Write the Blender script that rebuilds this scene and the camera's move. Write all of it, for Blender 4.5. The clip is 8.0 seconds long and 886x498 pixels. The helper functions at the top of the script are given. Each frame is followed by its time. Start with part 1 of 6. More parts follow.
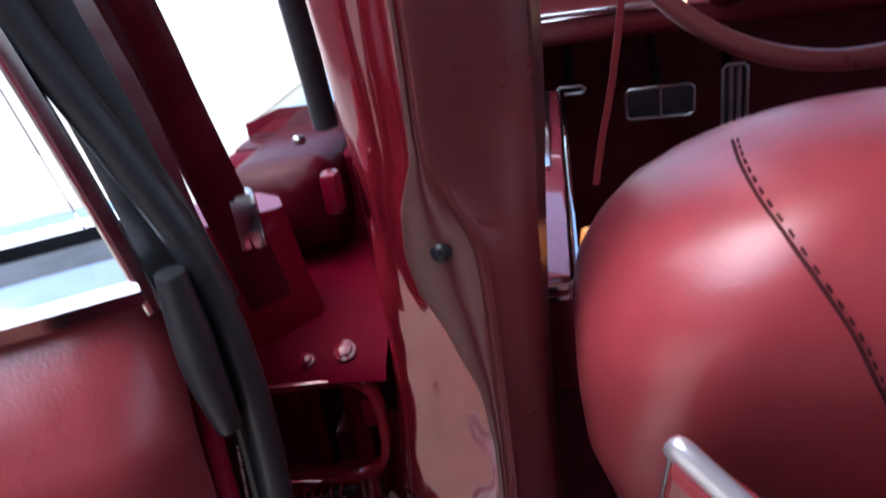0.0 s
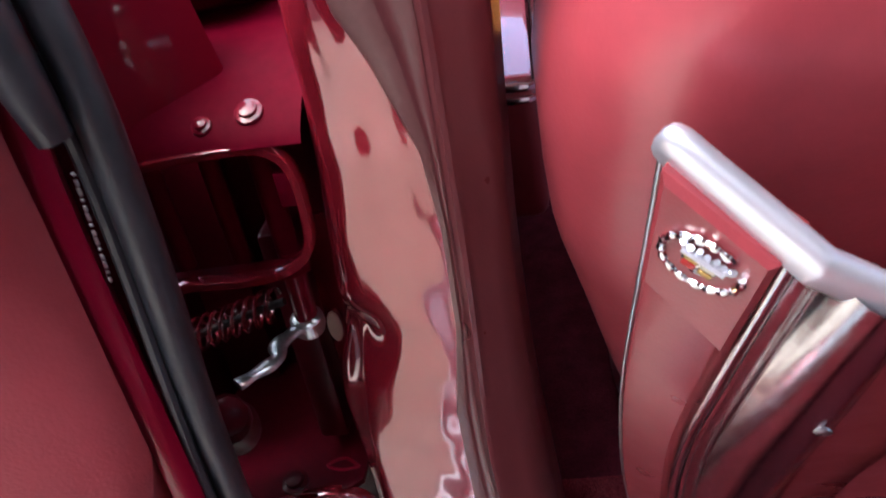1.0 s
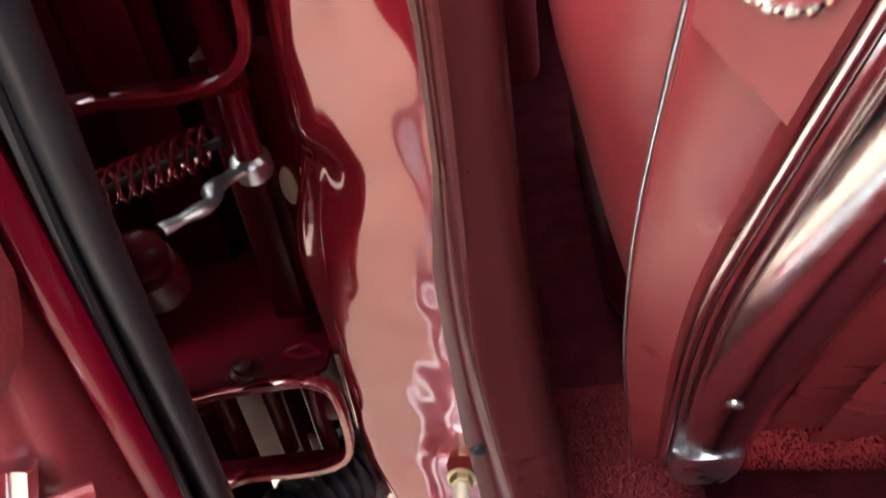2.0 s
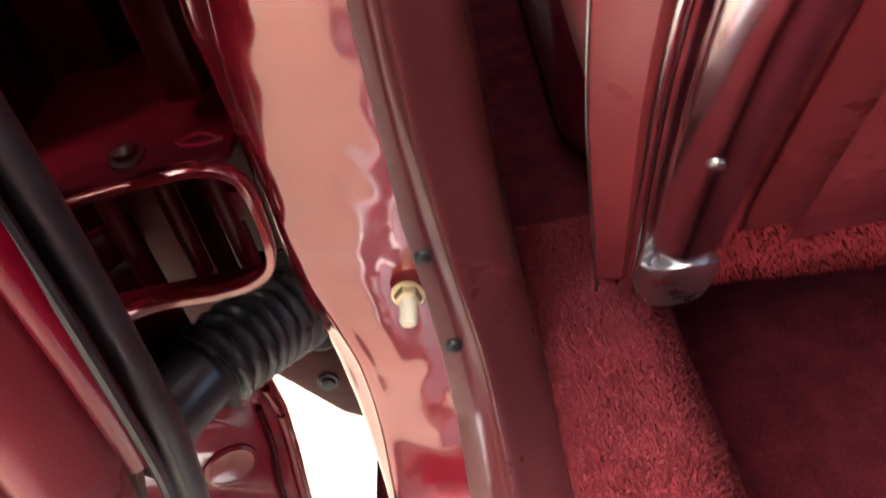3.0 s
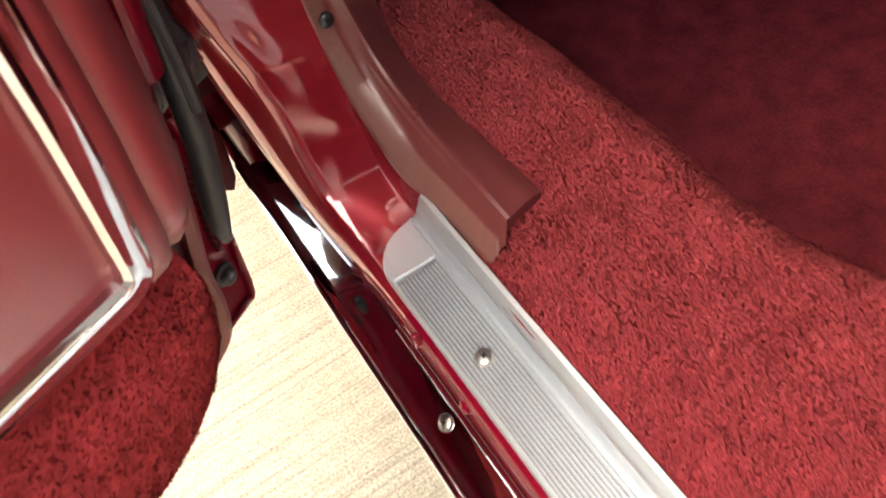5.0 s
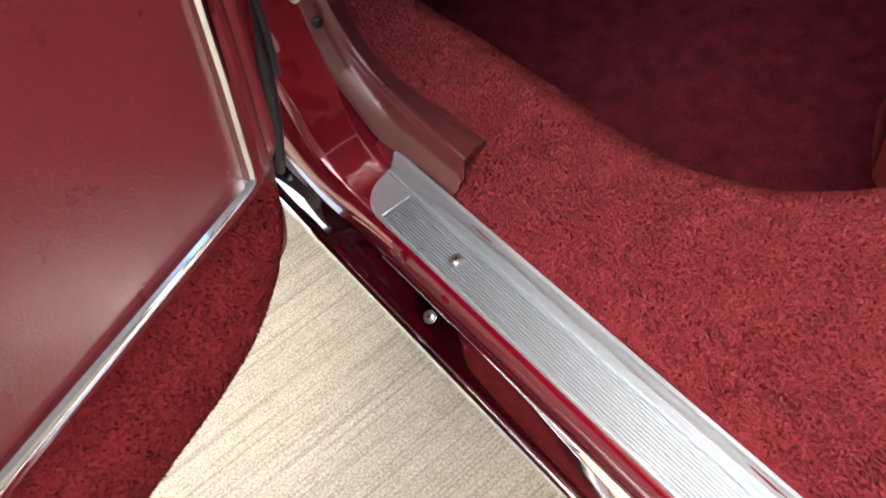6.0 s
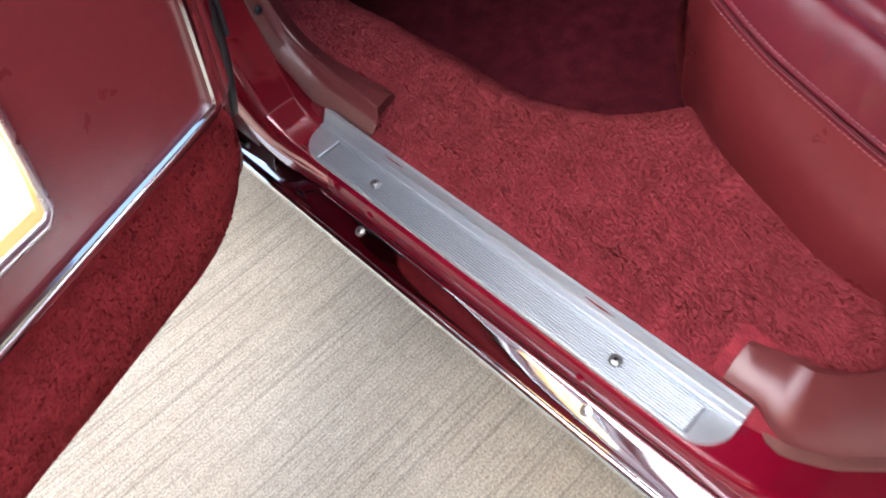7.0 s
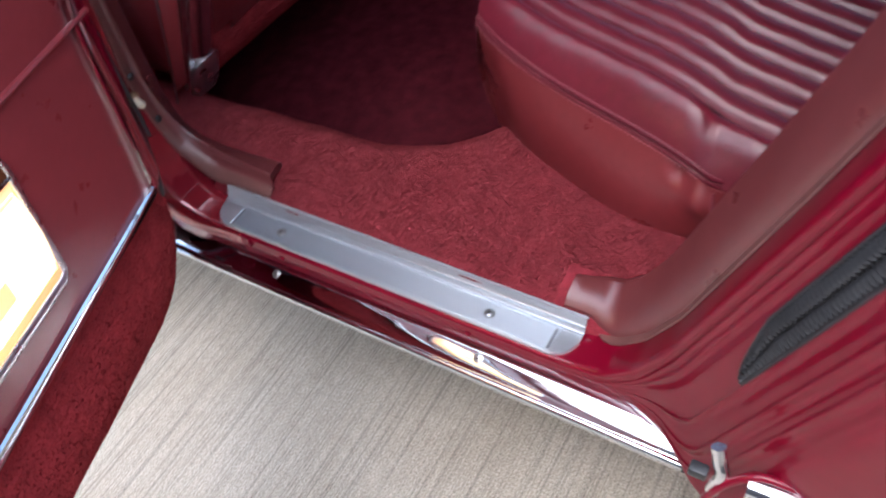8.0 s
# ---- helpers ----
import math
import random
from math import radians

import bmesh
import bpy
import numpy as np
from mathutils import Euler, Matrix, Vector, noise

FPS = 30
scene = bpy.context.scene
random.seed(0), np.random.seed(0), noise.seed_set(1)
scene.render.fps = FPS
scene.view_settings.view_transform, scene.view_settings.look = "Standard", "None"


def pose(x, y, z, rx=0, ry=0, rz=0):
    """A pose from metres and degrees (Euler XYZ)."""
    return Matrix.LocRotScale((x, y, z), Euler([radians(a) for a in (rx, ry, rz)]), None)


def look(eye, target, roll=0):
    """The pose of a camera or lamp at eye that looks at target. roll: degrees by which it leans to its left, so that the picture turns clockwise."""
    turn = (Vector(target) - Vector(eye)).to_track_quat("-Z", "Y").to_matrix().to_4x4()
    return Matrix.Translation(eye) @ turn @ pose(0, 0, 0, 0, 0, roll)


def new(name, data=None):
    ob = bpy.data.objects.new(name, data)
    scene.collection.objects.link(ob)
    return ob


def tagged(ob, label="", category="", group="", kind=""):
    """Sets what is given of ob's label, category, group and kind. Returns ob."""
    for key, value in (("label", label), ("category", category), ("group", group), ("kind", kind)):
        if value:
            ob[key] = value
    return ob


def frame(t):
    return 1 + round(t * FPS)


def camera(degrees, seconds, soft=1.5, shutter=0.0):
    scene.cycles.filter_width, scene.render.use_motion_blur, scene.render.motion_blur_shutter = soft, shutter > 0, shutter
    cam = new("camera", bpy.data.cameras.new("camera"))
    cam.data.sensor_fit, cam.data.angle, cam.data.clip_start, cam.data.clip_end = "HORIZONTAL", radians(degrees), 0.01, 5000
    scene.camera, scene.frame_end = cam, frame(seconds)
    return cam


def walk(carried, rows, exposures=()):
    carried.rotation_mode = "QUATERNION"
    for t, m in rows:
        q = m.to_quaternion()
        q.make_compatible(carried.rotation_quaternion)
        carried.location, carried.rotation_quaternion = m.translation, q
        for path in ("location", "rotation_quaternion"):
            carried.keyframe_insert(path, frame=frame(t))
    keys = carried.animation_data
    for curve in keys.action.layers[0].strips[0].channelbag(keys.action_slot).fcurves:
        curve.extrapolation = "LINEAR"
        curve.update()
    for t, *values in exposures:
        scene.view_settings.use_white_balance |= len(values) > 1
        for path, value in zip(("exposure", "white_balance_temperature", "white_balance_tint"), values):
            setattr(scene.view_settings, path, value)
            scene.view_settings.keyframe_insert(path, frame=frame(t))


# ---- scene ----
cam = camera(60.2, 8.0, soft=1.8, shutter=0.35)
PATH = [
    (0, (0.076, 0.127, 1.08), (-0.256, 1.921, 0.262), -8.7),
    (0.5, (0.078, 0.145, 1.032), (-0.246, 1.865, 0.064), -9.8),
    (1, (0.073, 0.163, 0.985), (-0.198, 1.843, -0.067), -10.3),
    (1.2, (0.073, 0.168, 0.972), (-0.184, 1.841, -0.094), -10.4),
    (2.3, (0.057, 0.196, 0.88), (-0.154, 1.769, -0.337), -9.2),
    (2.5, (0.056, 0.197, 0.861), (-0.133, 1.747, -0.389), -9.5),
    (3, (0.055, 0.197, 0.812), (-0.067, 1.678, -0.526), -11.6),
    (3.5, (0.031, 0.186, 0.771), (0.046, 1.582, -0.662), -13.6),
    (4, (0.007, 0.187, 0.748), (0.173, 1.49, -0.76), -15.4),
    (4.5, (-0.035, 0.164, 0.742), (0.259, 1.372, -0.825), -16.1),
    (5, (-0.076, 0.116, 0.764), (0.343, 1.196, -0.867), -14.3),
    (5.2, (-0.094, 0.088, 0.772), (0.369, 1.163, -0.85), -13.8),
    (6.3, (-0.201, -0.006, 0.891), (0.447, 0.944, -0.745), -9.0),
    (6.5, (-0.21, -0.036, 0.903), (0.451, 0.913, -0.729), -9.1),
    (7, (-0.26, -0.149, 0.946), (0.448, 0.807, -0.662), -10.4),
    (7.5, (-0.32, -0.239, 0.998), (0.459, 0.72, -0.574), -12.2),
    (8, (-0.392, -0.276, 1.065), (0.614, 0.547, -0.455), -12.1),
]
EXPOSURES = [(0.0, 1.58, 5800, 14), (0.5, 2.06, 5900, 13), (1.0, 2.52, 6000, 12), (2.5, 2.88, 7400, 10), (3.5, 3.16, 7400, 10), (4.0, 3.2, 7500, 9), (4.5, 2.86, 8000, 8), (5.0, 2.45, 8300, 7), (6.5, 1.82, 6500, 10), (7.0, 1.79, 6300, 11), (8.0, 1.56, 5900, 12)]
walk(cam, [(t, look(eye, target, roll)) for t, eye, target, roll in PATH], EXPOSURES)

# ---- light: bright hazy daylight ----
SUN_UP, SUN_ROUND = 63.0, 252.0
world = bpy.data.worlds.new("sky")
scene.world = world
world.use_nodes = True
wn = world.node_tree.nodes
sky = wn.new("ShaderNodeTexSky")
sky.sky_type, sky.sun_disc = "NISHITA", False
sky.sun_elevation, sky.sun_rotation = radians(SUN_UP), radians(SUN_ROUND)
sky.air_density, sky.dust_density = 1.0, 3.0
wn["Background"].inputs["Strength"].default_value = 0.15
world.node_tree.links.new(sky.outputs["Color"], wn["Background"].inputs["Color"])
sun = new("sun", bpy.data.lights.new("sun", "SUN"))
sun.data.energy, sun.data.angle, sun.data.color = 2.0, radians(112), (0.98, 0.985, 1.0)
sun.matrix_world = look((math.sin(radians(SUN_ROUND)) * 5, math.cos(radians(SUN_ROUND)) * 5, 5 * math.tan(radians(SUN_UP))), (0, 0, 0))

# ---- materials ----


def material(name, base, rough=0.5, metal=0.0, coat=0.0, vary=0.0, vary_scale=20.0, bump=0.0, bump_scale=300.0, bump_far=0.001, wave=0.0, wave_scale=12.0, sheen=0.0, rough_vary=0.0, island=0.0, spec=0.5, stretch=(1, 1, 1), tint=None, coat_ior=1.5, coat_rough=0.03):
    m = bpy.data.materials.new(name)
    m.use_nodes = True
    nt = m.node_tree
    b = nt.nodes["Principled BSDF"]

    def put(key, value):
        b.inputs[key].default_value = value

    put("Base Color", (*base, 1))
    put("Roughness", rough)
    put("Metallic", metal)
    put("Coat Weight", coat)
    put("Coat Roughness", coat_rough)
    put("Coat IOR", coat_ior)
    put("Specular IOR Level", spec)
    if sheen:
        put("Sheen Weight", sheen)
        put("Sheen Roughness", 0.5)
    co = nt.nodes.new("ShaderNodeTexCoord")
    mp = nt.nodes.new("ShaderNodeMapping")
    mp.inputs["Scale"].default_value = stretch
    nt.links.new(co.outputs["Object"], mp.inputs["Vector"])

    def tex(scale, detail=4.0):
        n = nt.nodes.new("ShaderNodeTexNoise")
        n.inputs["Scale"].default_value, n.inputs["Detail"].default_value = scale, detail
        nt.links.new(mp.outputs["Vector"], n.inputs["Vector"])
        return n

    if vary or island:
        big, small = tex(vary_scale), tex(vary_scale * 9)
        mix = nt.nodes.new("ShaderNodeMath")
        mix.operation = "ADD"
        nt.links.new(big.outputs["Fac"], mix.inputs[0])
        nt.links.new(small.outputs["Fac"], mix.inputs[1])
        last = mix
        if island:
            gi = nt.nodes.new("ShaderNodeNewGeometry")
            ml = nt.nodes.new("ShaderNodeMath")
            ml.operation = "MULTIPLY_ADD"
            ml.inputs[1].default_value = island
            nt.links.new(gi.outputs["Random Per Island"], ml.inputs[0])
            nt.links.new(mix.outputs[0], ml.inputs[2])
            last = ml
        rg = nt.nodes.new("ShaderNodeMapRange")
        rg.inputs["From Min"].default_value, rg.inputs["From Max"].default_value = 0.6, 1.4 + island
        rg.inputs["To Min"].default_value, rg.inputs["To Max"].default_value = 0.0, 1.0
        nt.links.new(last.outputs[0], rg.inputs["Value"])
        cr = nt.nodes.new("ShaderNodeMix")
        cr.data_type = "RGBA"
        lo = [c * (1 - vary) for c in base]
        hi = [min(1, c * (1 + vary)) for c in (tint or base)]
        cr.inputs[6].default_value, cr.inputs[7].default_value = (*lo, 1), (*hi, 1)
        nt.links.new(rg.outputs["Result"], cr.inputs["Factor"])
        nt.links.new(cr.outputs[2], b.inputs["Base Color"])
    if rough_vary:
        rn = tex(vary_scale * 2)
        rr = nt.nodes.new("ShaderNodeMapRange")
        rr.inputs["From Min"].default_value, rr.inputs["From Max"].default_value = 0.3, 0.7
        rr.inputs["To Min"].default_value, rr.inputs["To Max"].default_value = max(0, rough - rough_vary), rough + rough_vary
        nt.links.new(rn.outputs["Fac"], rr.inputs["Value"])
        nt.links.new(rr.outputs["Result"], b.inputs["Roughness"])
    normal = None
    for strength, scale, far in ((wave, wave_scale, 0.004), (bump, bump_scale, bump_far)):
        if strength:
            bn = nt.nodes.new("ShaderNodeBump")
            bn.inputs["Strength"].default_value, bn.inputs["Distance"].default_value = strength, far
            nt.links.new(tex(scale, 3.0 if scale > 50 else 1.0).outputs["Fac"], bn.inputs["Height"])
            if normal:
                nt.links.new(normal.outputs["Normal"], bn.inputs["Normal"])
            normal = bn
    if normal:
        nt.links.new(normal.outputs["Normal"], b.inputs["Normal"])
        if coat:
            nt.links.new(normal.outputs["Normal"], b.inputs["Coat Normal"])
    return m


PAINT = material("maroon enamel paint", (0.16, 0.0012, 0.014), rough=0.35, metal=0.08, coat=0.65, coat_ior=1.5, coat_rough=0.045, spec=0.1, vary=0.10, vary_scale=6, wave=0.17, wave_scale=11, bump=0.05, bump_scale=42, bump_far=0.002)
# body paint made lighter and shinier to boost its pale reflections
PAINT_BRIGHTENED = material("wavy maroon enamel brightened for reflections", (0.30, 0.014, 0.028), rough=0.24, metal=0.45, coat=1.0, coat_ior=2.12, coat_rough=0.08, spec=0.1, vary=0.10, vary_scale=6, wave=0.30, wave_scale=16, bump=0.07, bump_scale=47, bump_far=0.002)
# body paint darkened to stand for shade in recesses and low parts
PAINT_SHADED = material("maroon enamel darkened for shade", (0.050, 0.0007, 0.005), rough=0.40, spec=0.10, coat=0.08, coat_rough=0.05, vary=0.25, vary_scale=25, wave=0.35, wave_scale=40, bump=0.12, bump_scale=120)
# body paint darkened and matted for half-shade round the upper hinge
PAINT_HALF_SHADE = material("darker matt maroon enamel", (0.095, 0.001, 0.009), rough=0.5, spec=0.02, coat=0.0, vary=0.15, vary_scale=20, wave=0.2, wave_scale=30, bump=0.08, bump_scale=90)
TRIM = material("moulded red-brown plastic trim", (0.120, 0.027, 0.029), rough=0.33, spec=0.8, vary=0.10, vary_scale=15, bump=0.10, bump_scale=900, rough_vary=0.06)
# greyer and paler than TRIM: the lip's sheen is put into its colour
LIP = material("satin red-brown trim lip", (0.15, 0.062, 0.056), rough=0.40, spec=0.6, vary=0.15, vary_scale=30, bump=0.06, bump_scale=700)
VINYL = material("dark red vinyl", (0.275, 0.040, 0.047), spec=0.4, coat=0.7, coat_rough=0.24, rough=0.34, vary=0.10, vary_scale=12, bump=0.16, bump_scale=750, wave=0.10, wave_scale=15, rough_vary=0.08)
HIDE_SIDE = material("plain red seat vinyl", (0.16, 0.021, 0.025), rough=0.33, coat=0.3, coat_rough=0.25, vary=0.12, vary_scale=10, bump=0.15, bump_scale=600, wave=0.15, wave_scale=12, rough_vary=0.08)
LEATHER = material("dark oxblood leather", (0.115, 0.009, 0.020), rough=0.36, spec=0.40, coat=0.16, coat_rough=0.18, vary=0.20, vary_scale=10, bump=0.18, bump_scale=420, wave=0.35, wave_scale=22, rough_vary=0.08)
SEAT_HIDE = material("smooth red leather", (0.39, 0.050, 0.062), rough=0.36, spec=0.9, coat=0.35, coat_rough=0.32, vary=0.14, vary_scale=8, bump=0.14, bump_scale=420, wave=0.22, wave_scale=14, rough_vary=0.08)
STITCH = material("faded red stitching", (0.30, 0.10, 0.12), rough=0.8)
THREAD = material("dark red sewing thread", (0.07, 0.004, 0.008), rough=0.8)
CARPET = material("worn red floor carpet backing", (0.23, 0.028, 0.040), rough=0.95, vary=0.5, vary_scale=60, bump=0.8, bump_scale=700, bump_far=0.003, spec=0.08)
# floor carpet made brighter for the light missing at door foot and hem
DOOR_CARPET = material("brightened red carpet", (0.36, 0.040, 0.048), rough=0.95, vary=0.35, vary_scale=60, bump=0.5, bump_scale=500, bump_far=0.002, spec=0.08)
# same floor carpet, darkened in its colour for the unlit footwell
CARPET_SHADED = material("floor carpet darkened for shade", (0.085, 0.011, 0.018), rough=0.95, spec=0.05, vary=0.5, vary_scale=40, bump=0.8, bump_scale=600, bump_far=0.003)
PILE = material("red cut-pile carpet yarn", (0.26, 0.032, 0.046), rough=0.95, vary=0.65, vary_scale=48, island=0.60, spec=0.1, tint=(0.38, 0.068, 0.084))
CHROME = material("chrome", (0.68, 0.69, 0.71), rough=0.06, metal=1.0, vary=0.05, vary_scale=30, wave=0.03, wave_scale=25, rough_vary=0.04)
BRIGHT = material("polished stainless steel", (0.80, 0.79, 0.79), rough=0.16, metal=1.0, vary=0.08, vary_scale=40, rough_vary=0.06, bump=0.04, bump_scale=500)
ALU = material("brushed anodised aluminium", (0.65, 0.72, 0.78), rough=0.36, metal=0.84, vary=0.05, vary_scale=20, rough_vary=0.06, bump=0.03, bump_scale=300, stretch=(4, 0.4, 4))
# darker metal that paints in the shade between the plate's ridges
ALU_GROOVE = material("darker aluminium in the grooves", (0.32, 0.34, 0.38), rough=0.45, metal=0.8, vary=0.2, vary_scale=60)
RUBBER = material("black weatherstrip rubber", (0.020, 0.022, 0.025), rough=0.42, vary=0.3, vary_scale=30, bump=0.15, bump_scale=260, rough_vary=0.12)
BLACK = material("black plastic", (0.012, 0.012, 0.013), rough=0.5, spec=0.2, vary=0.3, vary_scale=40)
SCREW_BLACK = material("blackened steel screw", (0.05, 0.055, 0.06), rough=0.32, metal=0.8, vary=0.3, vary_scale=200)
SATIN = material("satin polished metal", (0.78, 0.79, 0.82), rough=0.30, metal=1.0, vary=0.08, vary_scale=40, rough_vary=0.06)
PALE_METAL = material("pale satin anodised trim", (0.84, 0.87, 0.93), rough=0.34, metal=0.8, vary=0.03, vary_scale=30, bump=0.02, bump_scale=400)
BOOT = material("dark blue-grey rubber", (0.030, 0.036, 0.042), rough=0.32, vary=0.3, vary_scale=30, bump=0.1, bump_scale=300, rough_vary=0.1)
STEEL = material("zinc-plated steel", (0.50, 0.53, 0.53), rough=0.32, metal=1.0, vary=0.25, vary_scale=90, bump=0.15, bump_scale=400)
CREAM = material("cream nylon", (0.74, 0.69, 0.52), rough=0.4, vary=0.1, vary_scale=90)
BRASS = material("yellow-passivated steel", (0.62, 0.56, 0.36), rough=0.32, metal=0.9, vary=0.2, vary_scale=120)
GLOSS_PAD = material("glossy red armrest vinyl", (0.20, 0.03, 0.045), rough=0.15, coat=1.0, coat_ior=1.8, vary=0.1, vary_scale=12, wave=0.1)
UNDER = material("dark underbody", (0.02, 0.015, 0.015), rough=0.8, vary=0.3, vary_scale=10)
LINER = material("red headliner cloth", (0.26, 0.12, 0.12), rough=0.9, vary=0.1, vary_scale=30)
DASH = material("dark red padded dash", (0.11, 0.008, 0.012), rough=0.5, vary=0.15, vary_scale=20, bump=0.2, bump_scale=500)
SEATBELT = material("red seat belt webbing", (0.22, 0.02, 0.028), rough=0.6, vary=0.15, vary_scale=80, bump=0.4, bump_scale=1500)
GOLD = material("gilt enamel", (0.60, 0.38, 0.10), rough=0.25, metal=0.6)
AMBER_DIM = material("unlit amber lens", (0.16, 0.06, 0.025), rough=0.15, coat=1.0, vary=0.2, vary_scale=60)
RED_LENS = material("red reflector lens", (0.5, 0.02, 0.02), rough=0.1, coat=1.0)


def glow(name, colour, strength, edge):
    m = bpy.data.materials.new(name)
    m.use_nodes = True
    nt = m.node_tree
    b = nt.nodes["Principled BSDF"]
    b.inputs["Base Color"].default_value = (0.8, 0.7, 0.5, 1)
    b.inputs["Roughness"].default_value = 0.25
    tc, no = nt.nodes.new("ShaderNodeTexCoord"), nt.nodes.new("ShaderNodeTexNoise")
    no.inputs["Scale"].default_value = 14
    nt.links.new(tc.outputs["Object"], no.inputs["Vector"])
    mx = nt.nodes.new("ShaderNodeMix")
    mx.data_type = "RGBA"
    mx.inputs[6].default_value, mx.inputs[7].default_value = (*edge, 1), (*colour, 1)
    rg = nt.nodes.new("ShaderNodeMapRange")
    rg.inputs["From Min"].default_value, rg.inputs["From Max"].default_value = 0.35, 0.55
    nt.links.new(no.outputs["Fac"], rg.inputs["Value"])
    nt.links.new(rg.outputs["Result"], mx.inputs["Factor"])
    nt.links.new(mx.outputs[2], b.inputs["Emission Color"])
    b.inputs["Emission Strength"].default_value = strength
    return m


LAMP = glow("lit courtesy lamp lens", (1.0, 0.62, 0.28), 1.7, (1.0, 0.46, 0.13))
LAMP_RIM = glow("amber edge of a lit lamp lens", (1.0, 0.44, 0.10), 0.45, (0.9, 0.30, 0.06))

GLASS = bpy.data.materials.new("window glass")
GLASS.use_nodes = True
gb = GLASS.node_tree.nodes["Principled BSDF"]
gb.inputs["Transmission Weight"].default_value, gb.inputs["Roughness"].default_value, gb.inputs["IOR"].default_value = 1.0, 0.0, 1.1
gb.inputs["Base Color"].default_value = (0.95, 0.98, 0.97, 1)

BLOCKER = material("dark blocker wall", (0.20, 0.175, 0.16), rough=0.9, vary=0.3, vary_scale=2, bump=0.5, bump_scale=60, bump_far=0.004)
# broom-finished concrete: fine grooves that run across the car
CONCRETE = material("broom-finished concrete", (0.475, 0.410, 0.318), rough=0.85, vary=0.12, vary_scale=6, bump=1.0, bump_scale=260, bump_far=0.002, tint=(0.50, 0.46, 0.380))
nt = CONCRETE.node_tree
cb = nt.nodes["Principled BSDF"]
tc = nt.nodes.new("ShaderNodeTexCoord")
heights = []
for sx, sy, det in ((1.1, 230, 2.0), (3.0, 520, 2.0), (0.35, 24, 2.0)):
    mp = nt.nodes.new("ShaderNodeMapping")
    mp.inputs["Scale"].default_value = (sx, sy, 1)
    mp.inputs["Rotation"].default_value = (0, 0, radians(0.6))
    nt.links.new(tc.outputs["Object"], mp.inputs["Vector"])
    no = nt.nodes.new("ShaderNodeTexNoise")
    no.inputs["Scale"].default_value, no.inputs["Detail"].default_value = 1.0, det
    nt.links.new(mp.outputs["Vector"], no.inputs["Vector"])
    heights.append(no)
ad = nt.nodes.new("ShaderNodeMath")
ad.operation = "ADD"
nt.links.new(heights[0].outputs["Fac"], ad.inputs[0])
nt.links.new(heights[1].outputs["Fac"], ad.inputs[1])
gr = nt.nodes.new("ShaderNodeBump")
gr.inputs["Strength"].default_value, gr.inputs["Distance"].default_value = 0.60, 0.003
nt.links.new(ad.outputs[0], gr.inputs["Height"])
nt.links.new(cb.inputs["Normal"].links[0].from_socket, gr.inputs["Normal"])
nt.links.new(gr.outputs["Normal"], cb.inputs["Normal"])
old = cb.inputs["Base Color"].links[0].from_socket
st = nt.nodes.new("ShaderNodeMapRange")
st.inputs["From Min"].default_value, st.inputs["From Max"].default_value = 0.84, 0.98
st.inputs["To Min"].default_value, st.inputs["To Max"].default_value = 0.70, 1.0
nt.links.new(ad.outputs[0], st.inputs["Value"])
ml = nt.nodes.new("ShaderNodeMix")
ml.data_type, ml.blend_type = "RGBA", "MULTIPLY"
ml.inputs["Factor"].default_value = 1.0
nt.links.new(old, ml.inputs[6])
grit = nt.nodes.new("ShaderNodeTexNoise")
grit.inputs["Scale"].default_value, grit.inputs["Detail"].default_value = 330, 3.0
nt.links.new(tc.outputs["Object"], grit.inputs["Vector"])
gm = nt.nodes.new("ShaderNodeMapRange")
gm.inputs["From Min"].default_value, gm.inputs["From Max"].default_value = 0.32, 0.62
gm.inputs["To Min"].default_value, gm.inputs["To Max"].default_value = 0.58, 1.14
nt.links.new(grit.outputs["Fac"], gm.inputs["Value"])
both = nt.nodes.new("ShaderNodeMath")
both.operation = "MULTIPLY"
nt.links.new(st.outputs["Result"], both.inputs[0])
nt.links.new(gm.outputs["Result"], both.inputs[1])
nt.links.new(both.outputs[0], ml.inputs[7])
nt.links.new(ml.outputs[2], cb.inputs["Base Color"])

# ---- tools for shapes ----
from mathutils.bvhtree import BVHTree

HOME = {}


def thing(name, at, label, category, kind="", group=""):
    """An Empty at a thing's base, under which its parts go."""
    ob = new(name)
    ob.empty_display_size = 0.02
    ob.location = at
    HOME[ob.name] = Vector(at)
    return tagged(ob, label, category, group, kind)


def where(ob):
    return HOME.get(ob.name, Vector((0, 0, 0)))


def part(name, bm, mat, parent=None, label="", kind="", smooth=True, angle=40):
    me = bpy.data.meshes.new(name)
    bmesh.ops.remove_doubles(bm, verts=bm.verts, dist=1e-6)
    bmesh.ops.recalc_face_normals(bm, faces=bm.faces)
    bm.to_mesh(me)
    bm.free()
    me.materials.append(mat)
    if smooth:
        me.polygons.foreach_set("use_smooth", [True] * len(me.polygons))
        me.set_sharp_from_angle(angle=radians(angle))
    ob = new(name, me)
    if parent is not None:
        ob.parent = parent
        ob.matrix_parent_inverse = Matrix.Translation(-where(parent))
    return tagged(ob, label, kind=kind)


def bm_new():
    return bmesh.new()


def loft(rings, ring_closed=False, caps=False, bm=None):
    bm = bm or bm_new()
    vs = [[bm.verts.new(p) for p in r] for r in rings]
    for a, b in zip(vs, vs[1:]):
        n = len(a)
        for i in range(n if ring_closed else n - 1):
            j = (i + 1) % n
            bm.faces.new((a[i], a[j], b[j], b[i]))
    if caps:
        bm.faces.new(vs[0])
        bm.faces.new(vs[-1])
    return bm


